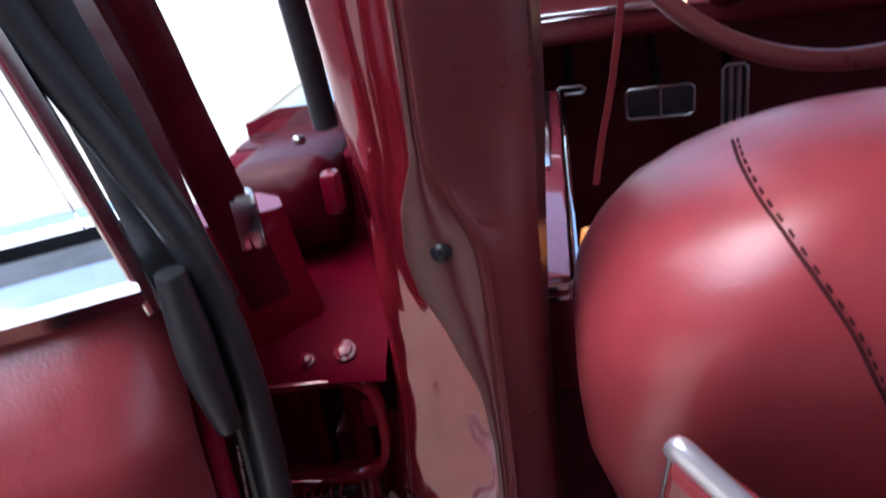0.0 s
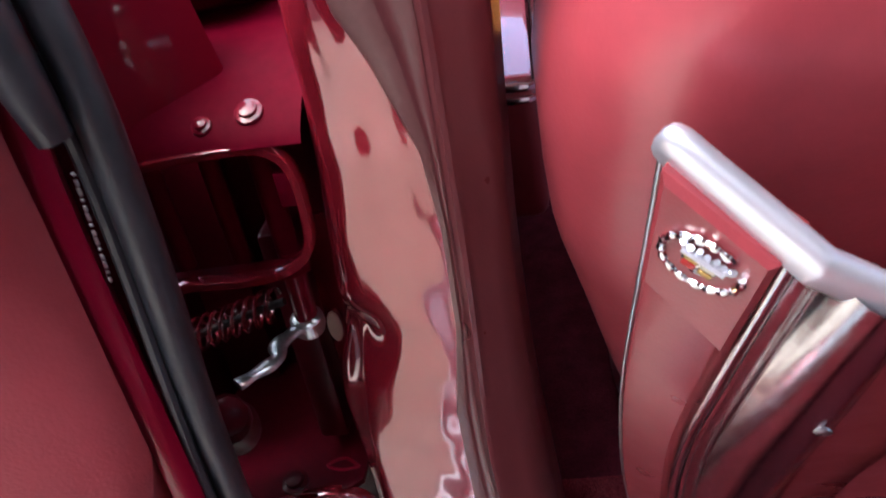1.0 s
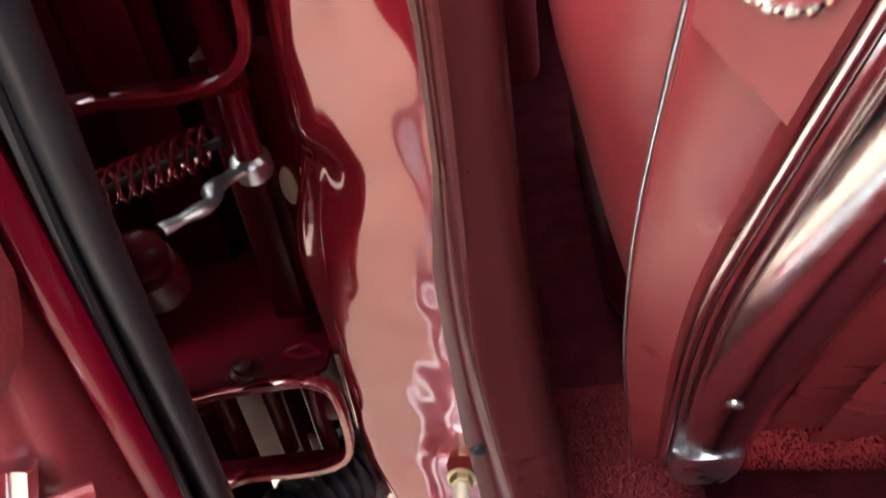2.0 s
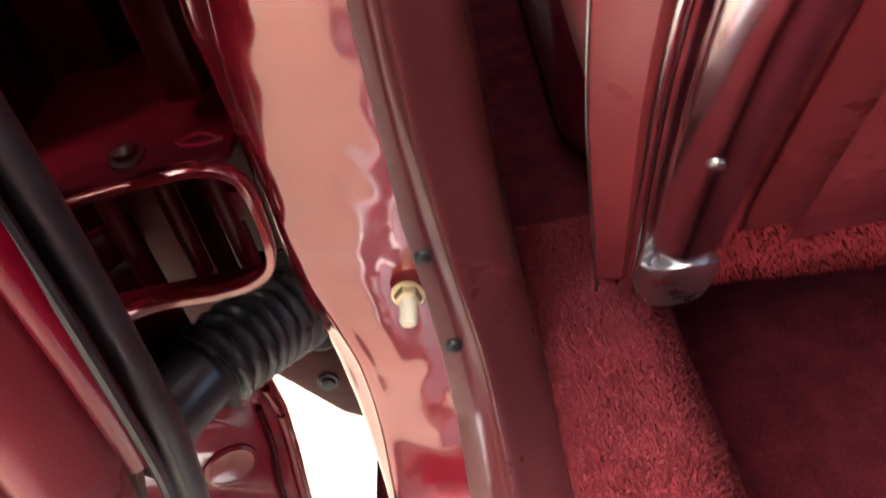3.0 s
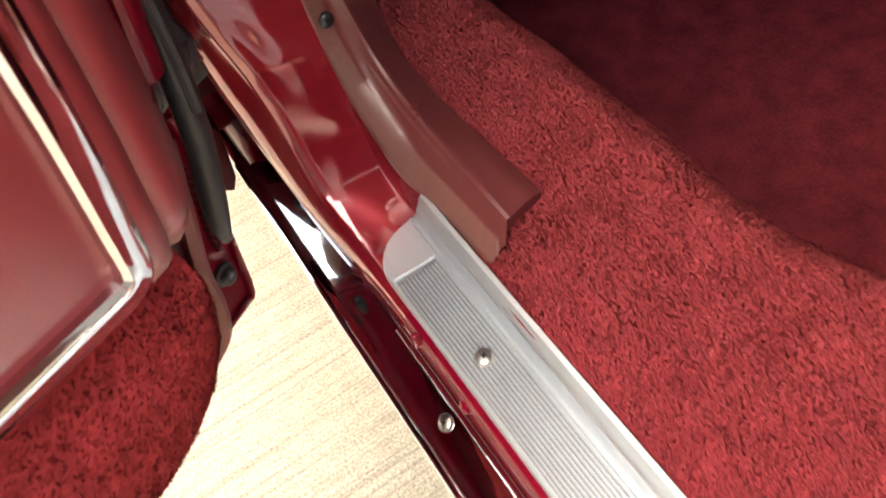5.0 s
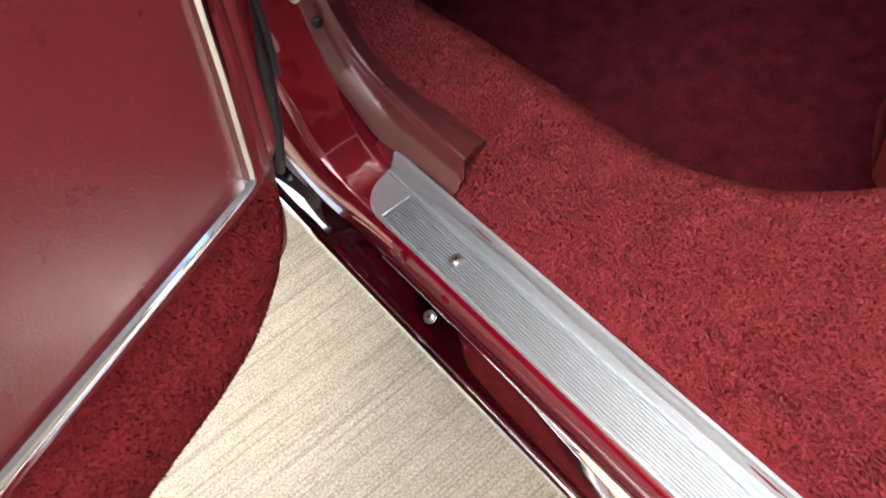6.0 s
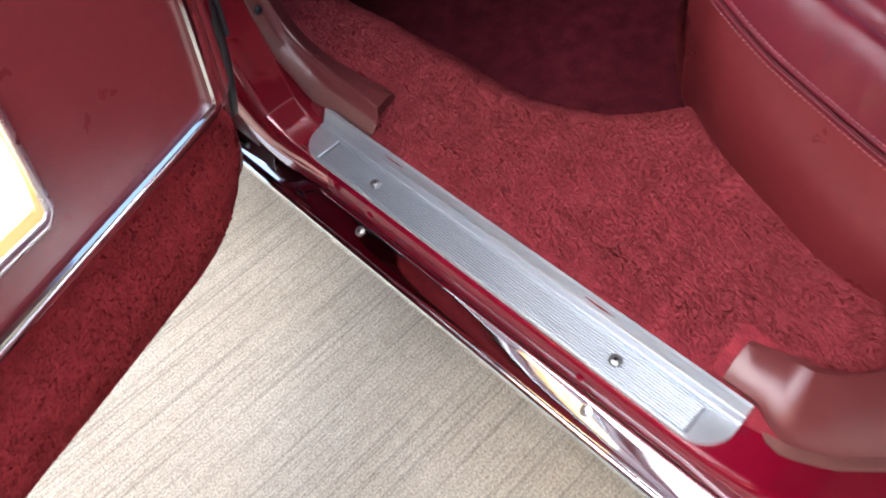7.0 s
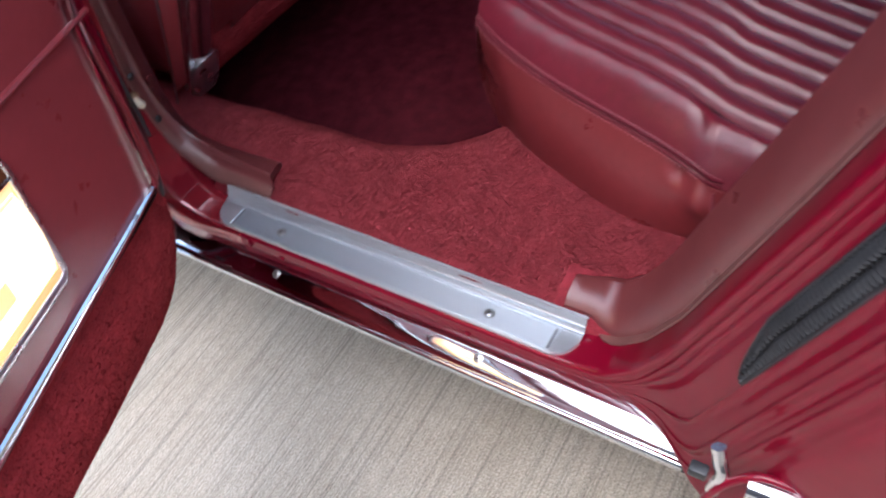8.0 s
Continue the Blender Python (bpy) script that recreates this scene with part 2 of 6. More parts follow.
def curve(points, n):
    """Catmull-Rom through the points, at n even steps of length."""
    P = [Vector(p) for p in points]
    P = [2 * P[0] - P[1]] + P + [2 * P[-1] - P[-2]]
    fine = []
    for i in range(1, len(P) - 2):
        for k in range(16):
            t = k / 16
            a, b, c, d = P[i - 1], P[i], P[i + 1], P[i + 2]
            fine.append(0.5 * ((2 * b) + (c - a) * t + (2 * a - 5 * b + 4 * c - d) * t * t + (3 * b - a - 3 * c + d) * t ** 3))
    fine.append(P[-2])
    run = [0.0]
    for a, b in zip(fine, fine[1:]):
        run.append(run[-1] + (b - a).length)
    arr = np.array([list(f) for f in fine])
    at = np.linspace(0, run[-1], n)
    return [Vector(v) for v in np.stack([np.interp(at, run, arr[:, k]) for k in range(arr.shape[1])], 1)]


def frames(pts, up=(0, 0, 1)):
    out = []
    for i, p in enumerate(pts):
        t = (pts[min(i + 1, len(pts) - 1)] - pts[max(i - 1, 0)]).normalized()
        s = t.cross(Vector(up))
        if s.length < 1e-4:
            s = t.cross(Vector((0, 1, 0)))
        s.normalize()
        out.append((p, t, s, s.cross(t).normalized()))
    return out


def tube(pts, r, seg=10, caps=True, up=(0, 0, 1), flat=1.0, bm=None):
    """A round bar along points. r: a number or one for each point; flat squashes it along its second axis."""
    rr = r if isinstance(r, (list, tuple)) else [r] * len(pts)
    rings = []
    for (p, t, s, n), q in zip(frames([Vector(p) for p in pts], up), rr):
        rings.append([p + s * (q * math.cos(2 * math.pi * k / seg)) + n * (q * flat * math.sin(2 * math.pi * k / seg)) for k in range(seg)])
    return loft(rings, True, caps, bm)


def strip(pts, section, up=(0, 0, 1), closed=True, caps=True, bm=None):
    """Sweeps a flat section of (side, height) pairs along points."""
    rings = [[p + s * a + n * b for a, b in section] for p, t, s, n in frames([Vector(p) for p in pts], up)]
    return loft(rings, closed, caps and closed, bm)


def box(lo, hi, bevel=0.0, seg=2, m=None, bm=None):
    own = bm_new()
    c = [(a + b) / 2 for a, b in zip(lo, hi)]
    d = [b - a for a, b in zip(lo, hi)]
    bmesh.ops.create_cube(own, size=1, matrix=Matrix.Translation(c) @ Matrix.Diagonal((*d, 1)))
    if bevel:
        bmesh.ops.bevel(own, geom=own.edges[:], offset=bevel, segments=seg, profile=0.5, affect="EDGES")
    if m is not None:
        bmesh.ops.transform(own, matrix=m, verts=own.verts)
    if bm is None:
        return own
    me = bpy.data.meshes.new("t")
    own.to_mesh(me)
    own.free()
    bm.from_mesh(me)
    bpy.data.meshes.remove(me)
    return bm


def solid(outline, axis_a, axis_b, axis_n, origin, depth, bevel=0.0):
    """A plate: an outline of (a, b) pairs in the plane of two axes, given a thickness along the third."""
    bm = bm_new()
    A, B, N, O = Vector(axis_a), Vector(axis_b), Vector(axis_n), Vector(origin)
    top = [bm.verts.new(O + A * a + B * b) for a, b in outline]
    low = [bm.verts.new(O + A * a + B * b - N * depth) for a, b in outline]
    f = bm.faces.new(top)
    bm.faces.new(low[::-1])
    for i in range(len(top)):
        j = (i + 1) % len(top)
        bm.faces.new((top[i], low[i], low[j], top[j]))
    if bevel:
        bmesh.ops.bevel(bm, geom=list(f.edges), offset=bevel, segments=2, profile=0.5, affect="EDGES")
    return bm


def lathe(profile, at, axis, seg=16, bm=None):
    """Turns (radius, height) pairs round an axis."""
    z = Vector(axis).normalized()
    x = z.orthogonal().normalized()
    y = z.cross(x)
    at = Vector(at)
    rings = [[at + z * h + (x * math.cos(2 * math.pi * k / seg) + y * math.sin(2 * math.pi * k / seg)) * r for k in range(seg)] for r, h in profile]
    return loft(rings, True, True, bm)


def table(x, rows, k=1):
    rows = sorted(rows)
    return float(np.interp(x, [r[0] for r in rows], [r[k] for r in rows]))


def screw(parent, at, axis, r, mat, name="screw", label=""):
    """A countersunk screw with a raised head and a cross cut."""
    head = part(name, lathe([(r * 1.25, -0.0006), (r * 1.22, 0.0004), (r * 1.0, 0.0005), (r * 0.92, r * 0.28), (r * 0.6, r * 0.42), (r * 0.02, r * 0.46)], at, axis, 18), mat, parent, label)
    z = Vector(axis).normalized()
    x = z.orthogonal().normalized()
    y = z.cross(x)
    c, w, g = Vector(at) + z * (r * 0.40), r * 0.09, r * 0.40
    bm = bm_new()
    for a, b in ((x, y), (y, x)):
        v = [bm.verts.new(c + a * g * i + b * w * j + z * r * 0.07) for i, j in ((-1, -1), (1, -1), (1, 1), (-1, 1))]
        bm.faces.new(v)
    part("cross_slot", bm, BLACK, head, "dark cross-shaped slot")
    return head

# ---- ground ----
bm = bm_new()
bmesh.ops.create_grid(bm, x_segments=8, y_segments=8, size=400)
tagged(part("ground", bm, CONCRETE, None, "pale broom-finished concrete driveway around the car"), category="ground", kind="structure")

# unseen walls added to darken reflections and block low light
tagged(part("blocker_behind", box((-7.0, -3.3, -0.02), (7.0, -3.05, 3.0), 0.01), BLOCKER, None, "unseen dark wall added behind the car to darken reflections"), category="wall", kind="structure")
tagged(part("blocker_side", box((-3.6, -3.02, -0.02), (-3.35, 2.6, 3.1), 0.01), BLOCKER, None, "unseen dark wall added beside the car to block low light"), category="wall", kind="structure")

# ---- the car's shell, closed round the camera ----
SHELL = [
    ("floor", (0.02, -1.0, 0.17), (1.56, 1.62, 0.215), UNDER, "dark underside of the car floor"),
    ("wall_right", (1.52, -1.0, 0.215), (1.58, 1.62, 0.95), VINYL, "dark red vinyl far side of the car"),
    ("wall_back", (0.0, -1.04, 0.215), (1.58, -0.98, 0.98), VINYL, "dark red rear bulkhead of the car"),
    # wall_quarter is out of view, added to stop light falling on the seats
    ("wall_quarter", (-0.02, -1.0, 0.40), (0.05, -0.42, 1.42), VINYL, "unseen quarter panel beside the rear seat, added to block light"),
    ("wall_front", (-0.02, 1.60, 0.215), (1.58, 1.66, 0.95), DASH, "dark red carpeted firewall of the car"),
]
for nm, lo, hi, mt, lb in SHELL:
    tagged(part(nm, box(lo, hi, 0.006), mt, None, lb), category=nm.split("_")[0], kind="structure")

# out of view; reach and tone are set to limit light inside
tagged(part("ceiling", box((0.05, -0.90, 1.40), (1.50, 1.24, 1.44), 0.006), LINER, None, "unseen red cloth headliner, sized to limit light inside"), category="ceiling", kind="structure")

# ---- door opening: sill, pillar and rear jamb as one swept ribbon ----
# y, z, x of the crease at the outer side of the face, depth of the return, x of the outer edge and its distance back
RIM = [
    (-0.375, 1.40, -0.020, 0.020, -0.021, 0.007), (-0.360, 1.00, -0.020, 0.020, -0.021, 0.007), (-0.330, 0.86, -0.020, 0.020, -0.021, 0.007), (-0.297, 0.745, -0.020, 0.020, -0.021, 0.007), (-0.267, 0.66, -0.020, 0.020, -0.021, 0.007),
    (-0.234, 0.57, -0.020, 0.020, -0.021, 0.007), (-0.197, 0.47, -0.020, 0.022, -0.021, 0.007), (-0.167, 0.415, -0.020, 0.025, -0.021, 0.007), (-0.138, 0.387, -0.020, 0.030, -0.021, 0.007), (-0.10, 0.378, -0.020, 0.036, -0.021, 0.007),
    (0.0, 0.378, -0.020, 0.036, -0.021, 0.007), (0.1, 0.378, -0.020, 0.036, -0.021, 0.007), (0.2, 0.378, -0.020, 0.036, -0.021, 0.007), (0.32, 0.378, -0.020, 0.036, -0.0212, 0.008), (0.37, 0.378, -0.0205, 0.038, -0.022, 0.012), (0.398, 0.3795, -0.0215, 0.042, -0.024, 0.018), (0.420, 0.386, -0.023, 0.046, -0.028, 0.024),
    (0.438, 0.400, -0.0242, 0.05, -0.032, 0.029), (0.450, 0.420, -0.0245, 0.055, -0.036, 0.032), (0.4590, 0.440, -0.0250, 0.055, -0.0390, 0.032), (0.4665, 0.460, -0.0258, 0.055, -0.0415, 0.031), (0.4735, 0.480, -0.0285, 0.055, -0.0450, 0.027), (0.4770, 0.505, -0.0345, 0.055, -0.0468, 0.018), (0.4775, 0.530, -0.0405, 0.055, -0.0482, 0.013),
    (0.4755, 0.560, -0.0450, 0.055, -0.0475, 0.008), (0.4700, 0.60, -0.0430, 0.055, -0.0460, 0.009), (0.4620, 0.66, -0.0385, 0.06, -0.0455, 0.016), (0.4595, 0.68, -0.0362, 0.06, -0.0475, 0.020), (0.4570, 0.70, -0.0335, 0.06, -0.0485, 0.021), (0.4555, 0.715, -0.0308, 0.06, -0.0465, 0.021), (0.4540, 0.73, -0.0285, 0.06, -0.0418, 0.021), (0.4528, 0.743, -0.0268, 0.06, -0.0370, 0.019), (0.4520, 0.755, -0.0255, 0.06, -0.0340, 0.017), (0.4490, 0.78, -0.0240, 0.06, -0.0300, 0.012), (0.4470, 0.80, -0.0230, 0.06, -0.0265, 0.008), (0.4400, 0.86, -0.0165, 0.06, -0.0185, 0.007),
    (0.4360, 0.90, -0.0140, 0.06, -0.0160, 0.007), (0.4300, 0.97, -0.0180, 0.05, -0.020, 0.008), (0.4240, 1.03, -0.0220, 0.05, -0.024, 0.008), (0.400, 1.20, -0.028, 0.05, -0.030, 0.008), (0.370, 1.40, -0.03, 0.05, -0.032, 0.008),
]


def rim_stations(lo, hi, n):
    """Even stations along the rim, as (y, z, ty, tz, crease x, return, outer x, its distance back)."""
    arr = np.array(RIM)
    run = np.r_[0, np.cumsum(np.hypot(np.diff(arr[:, 0]), np.diff(arr[:, 1])))]
    fine = np.linspace(0, run[-1], 900)
    cols = [np.interp(fine, run, arr[:, k]) for k in range(6)]
    ker = np.hanning(11)
    ker /= ker.sum()
    cols = [np.convolve(np.pad(c, 5, "edge"), ker, "valid") for c in cols]
    wide = np.hanning(21)
    wide /= wide.sum()
    cols[2:] = [np.convolve(np.pad(c, 10, "edge"), wide, "valid") for c in cols[2:]]
    ty, tz = np.gradient(cols[0]), np.gradient(cols[1])
    ln = np.hypot(ty, tz)
    ty, tz = (np.convolve(np.pad(c / ln, 8, "edge"), np.hanning(17) / np.hanning(17).sum(), "valid") for c in (ty, tz))
    ln = np.hypot(ty, tz)
    idx = np.unique(np.linspace(lo * 899, hi * 899, n).astype(int))
    return [(cols[0][i], cols[1][i], ty[i] / ln[i], tz[i] / ln[i], *(c[i] for c in cols[2:])) for i in idx]


def ribbon(stations, profile):
    """Rings of (x, off) pairs, off counted towards the middle of the door opening."""
    rings = []
    for st in stations:
        y, z, ty, tz = st[:4]
        rings.append([Vector((x, y - tz * o, z + ty * o)) for x, o in profile(st)])
    return rings


# height, then outer and inner x of the flat lip on the pillar trim
LIPX = [(1.06, 0.016, 0.018), (0.985, 0.012, 0.018), (0.962, 0.004, 0.024), (0.94, 0.002, 0.033), (0.92, 0.005, 0.0345), (0.90, 0.014, 0.034), (0.86, 0.026, 0.0335), (0.82, 0.0285, 0.033), (0.76, 0.026, 0.031), (0.70, 0.0175, 0.0285), (0.64, 0.0165, 0.028), (0.58, 0.0155, 0.029), (0.50, 0.019, 0.035), (0.46, 0.021, 0.041), (0.42, 0.023, 0.045), (0.385, 0.027, 0.05)]


# dents in the pillar face: height, distance from its edge, half sizes, depth
DENTS = [(0.752, 0.001, 0.017, 0.012, -0.0150), (0.545, 0.050, 0.024, 0.012, -0.0012), (0.500, 0.014, 0.016, 0.007, -0.0014)]


def jamb(st):
    xo, dp, xe, eo = st[4:8]
    xi = 0.055
    if st[0] > 0.3:
        f = max(0.0, min(1.0, (st[1] - 0.395) / 0.05))
        xi += (table(st[1], LIPX, 1) + 0.005 - xi) * f
    xm = xo + 0.007
    mid = [xm + (xi - 0.002 - xm) * f for f in np.linspace(1, 0, 17)]
    # above the hinges the face rounds away towards the outside, with two soft flutes
    k = max(0.0, min(1.0, (st[1] - 0.905) / 0.05)) if st[0] > 0.3 else 0.0
    k = k * k * (3 - 2 * k)

    def plain_off(x):
        if st[0] < 0.3:
            return 0.0
        g = (xi - x) / max(1e-6, xi - xo)
        return sum(d * math.exp(-((st[1] - zc) / rz) ** 2 - ((x - xo - xc) / rx) ** 2) for zc, xc, rz, rx, d in DENTS) + 0.0009 * min(1.0, max(0.0, (st[1] - 0.66) / 0.06)) * (1 - k) * noise.noise(Vector((x * 62, st[1] * 26, 3.1))) + 0.0006 * noise.noise(Vector((x * 60, st[1] * 60, 9.4))) - k * (0.017 * g * g - 0.0012 * math.sin(g * 12.5))

    # broad waves in the face above the check lever, shaped to break up its reflections
    w = max(0.0, min(1.0, (st[1] - 0.745) / 0.05)) * max(0.0, min(1.0, (0.945 - st[1]) / 0.04)) if st[0] > 0.3 else 0.0

    def off(x):
        return plain_off(x) + w * min(1.0, max(0.0, (x - xo + 0.001) / 0.010)) * (0.0012 * noise.noise(Vector((x * 50, st[1] * 14, 8.9))) + 0.0005 * noise.noise(Vector((x * 90, st[1] * 45, 1.7))))

    o1 = off(xo)
    return [(xi, -0.02), (xi - 0.0008, -0.001)] + [(x, off(x)) for x in mid] + [
        (xo + 0.0045, off(xo + 0.0045) - 0.0005), (xo + 0.0020, o1 - 0.0016), (xo + 0.0004, o1 - 0.0034), (xo - 0.0006, o1 - 0.0055), (xo * 0.5 + xe * 0.5, o1 - 0.22 * eo - 0.0045), (xo * 0.22 + xe * 0.78, o1 - 0.42 * eo - 0.0042), (xo * 0.06 + xe * 0.94, o1 - 0.70 * eo - 0.0030), (xe + 0.001, o1 - eo - 0.0010), (xe, o1 - eo - 0.003), (xe + 0.0005, o1 - max(eo + 0.006, 0.6 * dp)), (xe + 0.0005, o1 - max(eo + 0.010, dp))]


ALL = rim_stations(0.0, 1.0, 420)
CUT = next(i for i, s in enumerate(ALL) if s[0] > 0.352)
tagged(part("pillar_jamb", loft(ribbon(ALL[CUT - 1:], jamb)), PAINT_BRIGHTENED, None, "glossy maroon painted door pillar with small dents"), category="door pillar", kind="structure")
tagged(part("sill", loft(ribbon(ALL[:CUT], jamb)), PAINT, None, "glossy maroon painted door sill and pillar jamb"), category="door jamb", kind="structure")

# body side below and behind the opening
bm = strip([(0, -0.30, 0), (0, 1.6, 0)], [(0.012, 0.20), (-0.022, 0.325), (-0.022, 0.345), (-0.018, 0.347), (0.022, 0.347), (0.03, 0.20)])
tagged(part("rocker", bm, PAINT_SHADED, None, "maroon painted rocker panel under the door sill"), category="rocker panel", kind="structure")


# profile of the folds: x, and distance back from the rim
FOLDS = [(p.x, p.y) for p in curve([(-0.0215, -0.0125, 0), (-0.0232, -0.0118, 0), (-0.0250, -0.0086, 0), (-0.0266, -0.0088, 0), (-0.0282, -0.0118, 0), (-0.0325, -0.0146, 0), (-0.0346, -0.0132, 0), (-0.0364, -0.0142, 0), (-0.0380, -0.0188, 0), (-0.0460, -0.0235, 0), (-0.0560, -0.0325, 0), (-0.0655, -0.0412, 0), (-0.0676, -0.0396, 0), (-0.0694, -0.0388, 0), (-0.0712, -0.0440, 0), (-0.0800, -0.0490, 0), (-0.0890, -0.0536, 0), (-0.0910, -0.0518, 0), (-0.0928, -0.0528, 0), (-0.0944, -0.0592, 0), (-0.1000, -0.0622, 0), (-0.1050, -0.0646, 0), (-0.1068, -0.0630, 0), (-0.1085, -0.0642, 0), (-0.1100, -0.0712, 0), (-0.1180, -0.0760, 0), (-0.1250, -0.0850, 0), (-0.1310, -0.1200, 0)], 150)] + [(-0.1330, -0.6)]


# rear jamb: stepped folds that lead out to the quarter panel
def rear_fold(st):
    k = max(0.0, min(1.0, (st[1] - 0.382) / 0.10))
    k = k * k * (3 - 2 * k)
    base = [(-0.0215, -0.012), (-0.0218, -0.014), (-0.0220, -0.016), (-0.0221, -0.018), (-0.0222, -0.020), (-0.0223, -0.022), (-0.0224, -0.024), (-0.0225, -0.026), (-0.0226, -0.028), (-0.0227, -0.030), (-0.0227, -0.032), (-0.0226, -0.040), (-0.0225, -0.055)]
    folds = FOLDS
    at = np.linspace(0, 12, len(folds))
    sill_end = list(zip(np.interp(at, range(13), [b[0] for b in base]), np.interp(at, range(13), [b[1] for b in base])))
    g = max(0.0, min(1.0, (-0.045 - st[0]) / 0.10))
    g = g * g * (3 - 2 * g)
    out = [(a + (c - a) * k, b + (d - b) * k) for (a, b), (c, d) in zip(sill_end, folds)]
    return [(-0.0195 + (x + 0.0195) * g, o) for x, o in out]


tagged(part("quarter_jamb", loft(ribbon(rim_stations(0.0, 0.425, 90), rear_fold)), PAINT, None, "glossy maroon folded rear door jamb and quarter panel"), category="door jamb", kind="structure")

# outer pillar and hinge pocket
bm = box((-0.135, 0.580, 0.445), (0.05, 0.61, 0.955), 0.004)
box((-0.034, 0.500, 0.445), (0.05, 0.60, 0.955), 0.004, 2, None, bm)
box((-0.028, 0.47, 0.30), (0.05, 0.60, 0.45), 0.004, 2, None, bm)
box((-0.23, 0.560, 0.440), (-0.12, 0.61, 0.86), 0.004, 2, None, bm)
# added wall that blocks light leaking into the hinge pocket
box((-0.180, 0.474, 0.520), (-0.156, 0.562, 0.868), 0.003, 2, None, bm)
# out of sight, reaching forward to block light beside the front seat
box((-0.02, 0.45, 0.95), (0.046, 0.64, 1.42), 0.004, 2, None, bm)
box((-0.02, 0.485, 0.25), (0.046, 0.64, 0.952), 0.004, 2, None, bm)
tagged(part("pillar", bm, PAINT_SHADED, None, "maroon recess behind the door hinges, shade in its colour"), category="door pillar", kind="structure")
tagged(part("pillar_upper", box((-0.135, 0.545, 0.845), (-0.03, 0.5795, 0.955), 0.006, 2), PAINT_HALF_SHADE, None, "maroon pillar face above the upper hinge"), category="door pillar", kind="structure")
# the front door, shut: outer skin, belt and inner side
bm = box((-0.135, 0.60, 0.34), (-0.03, 1.62, 0.955), 0.012, 3)
front_door = tagged(part("wall_left", bm, PAINT, None, "maroon shut front door with a vinyl inner side"), category="car door", kind="structure")

# ---- scuff plate ----
plate = thing("scuff_plate", (0.0, 0.15, 0.378), "ribbed brushed aluminium scuff plate screwed to the door sill", "scuff plate")


def plate_out(y):
    r = 0.030
    for e, s in ((0.370, 1), (-0.072, -1)):
        d = (y - e) * s
        if d > 0:
            return -0.0165 + r * (1 - math.sqrt(max(0.0, 1 - (d / r) ** 2)))
    return -0.0165


rings = []
for y in [-0.1015, -0.0995, -0.096, -0.091, -0.085, -0.078, -0.072, 0.0, 0.1, 0.2, 0.3, 0.37, 0.377, 0.384, 0.390, 0.395, 0.398, 0.3995]:
    xo = plate_out(y)
    sec = [(0.0, 0.3780), (0.0, 0.3812), (0.001, 0.3822)]
    ring = [Vector((xo + a, y, b)) for a, b in sec]
    mid = max(0.0165, xo + 0.002)
    up = 0.002 * max(0, min(1, (y - 0.36) / 0.04))
    for a, b in ((0.0165, 0.3822), (0.0172, 0.3836), (0.0186, 0.3836), (0.0194, 0.3825), (0.0222, 0.3850), (0.0232, 0.3890), (0.0246, 0.3900), (0.0262, 0.3960), (0.0280, 0.3985), (0.0310, 0.3988), (0.0322, 0.3965), (0.0322, 0.3850)):
        ring.append(Vector((max(a, mid), y, b + up)))
    rings.append(ring)
part("plate", loft(rings), ALU, plate)
# the sunk field's frame and its ridges
bm = bm_new()
for x0, x1, y0, y1 in ((-0.0152, -0.0136, -0.0765, 0.3665), (0.0140, 0.0156, -0.0765, 0.3665), (-0.0152, 0.0156, -0.0780, -0.0762), (-0.0152, 0.0156, 0.3662, 0.3680)):
    box((x0, y0, 0.3818), (x1, y1, 0.3846), 0.0004, 1, None, bm)
part("border", bm, ALU, plate, "raised border of the ribbed field")
part("groove_floor", box((-0.0137, -0.0764, 0.3816), (0.0141, 0.3664, 0.3827), 0.0002, 1), ALU_GROOVE, plate, "darkened metal between the ridges")
ridge = None
for k in range(11):
    x = -0.0122 + k * 0.00246
    if ridge is None:
        ridge = part("ridge", strip([(0, -0.0725, 0), (0, 0.3622, 0)], [(-0.00070, -0.0006), (-0.00066, 0.0016), (-0.0004, 0.0024), (-0.00015, 0.0026), (0.00015, 0.0026), (0.0004, 0.0024), (0.00066, 0.0016), (0.00070, -0.0006)]), ALU, plate)
        ridge.location = (x, 0, 0.3821)
    else:
        o = ridge.copy()
        scene.collection.objects.link(o)
        o.location = (x, 0, 0.3821)
for y in (0.0, 0.292):
    screw(plate, (0.0, y, 0.3848), (0, 0, 1), 0.0050, STEEL)

# ---- chrome rocker moulding ----
mould = thing("rocker_moulding", (-0.04, 0.3, 0.30), "long chrome rocker moulding under the door sill, mirror bright", "moulding")
SEC = [(-0.0225, 0.3440), (-0.0255, 0.3452), (-0.0275, 0.3446), (-0.0310, 0.3425), (-0.0350, 0.3402), (-0.0400, 0.3371), (-0.0445, 0.3340), (-0.0462, 0.3322), (-0.0470, 0.3318), (-0.0484, 0.3324), (-0.0505, 0.3318), (-0.0525, 0.3300), (-0.0538, 0.3268), (-0.0535, 0.3232), (-0.0510, 0.3205), (-0.0450, 0.3190), (-0.030, 0.3190)]
rings = [[Vector((a, y, b)) for a, b in SEC] for y in np.linspace(-0.235, 1.55, 40)]
part("strip", loft([r for r in rings if r[0].y < 0.40], caps=False), CHROME, mould)
part("front_strip", loft([[Vector((p.x + 0.0035, p.y, p.z - 0.0025)) if i < 8 else p for i, p in enumerate(r)] for r in rings if r[0].y > 0.36]), CHROME, mould, "chrome length ahead of the joint")
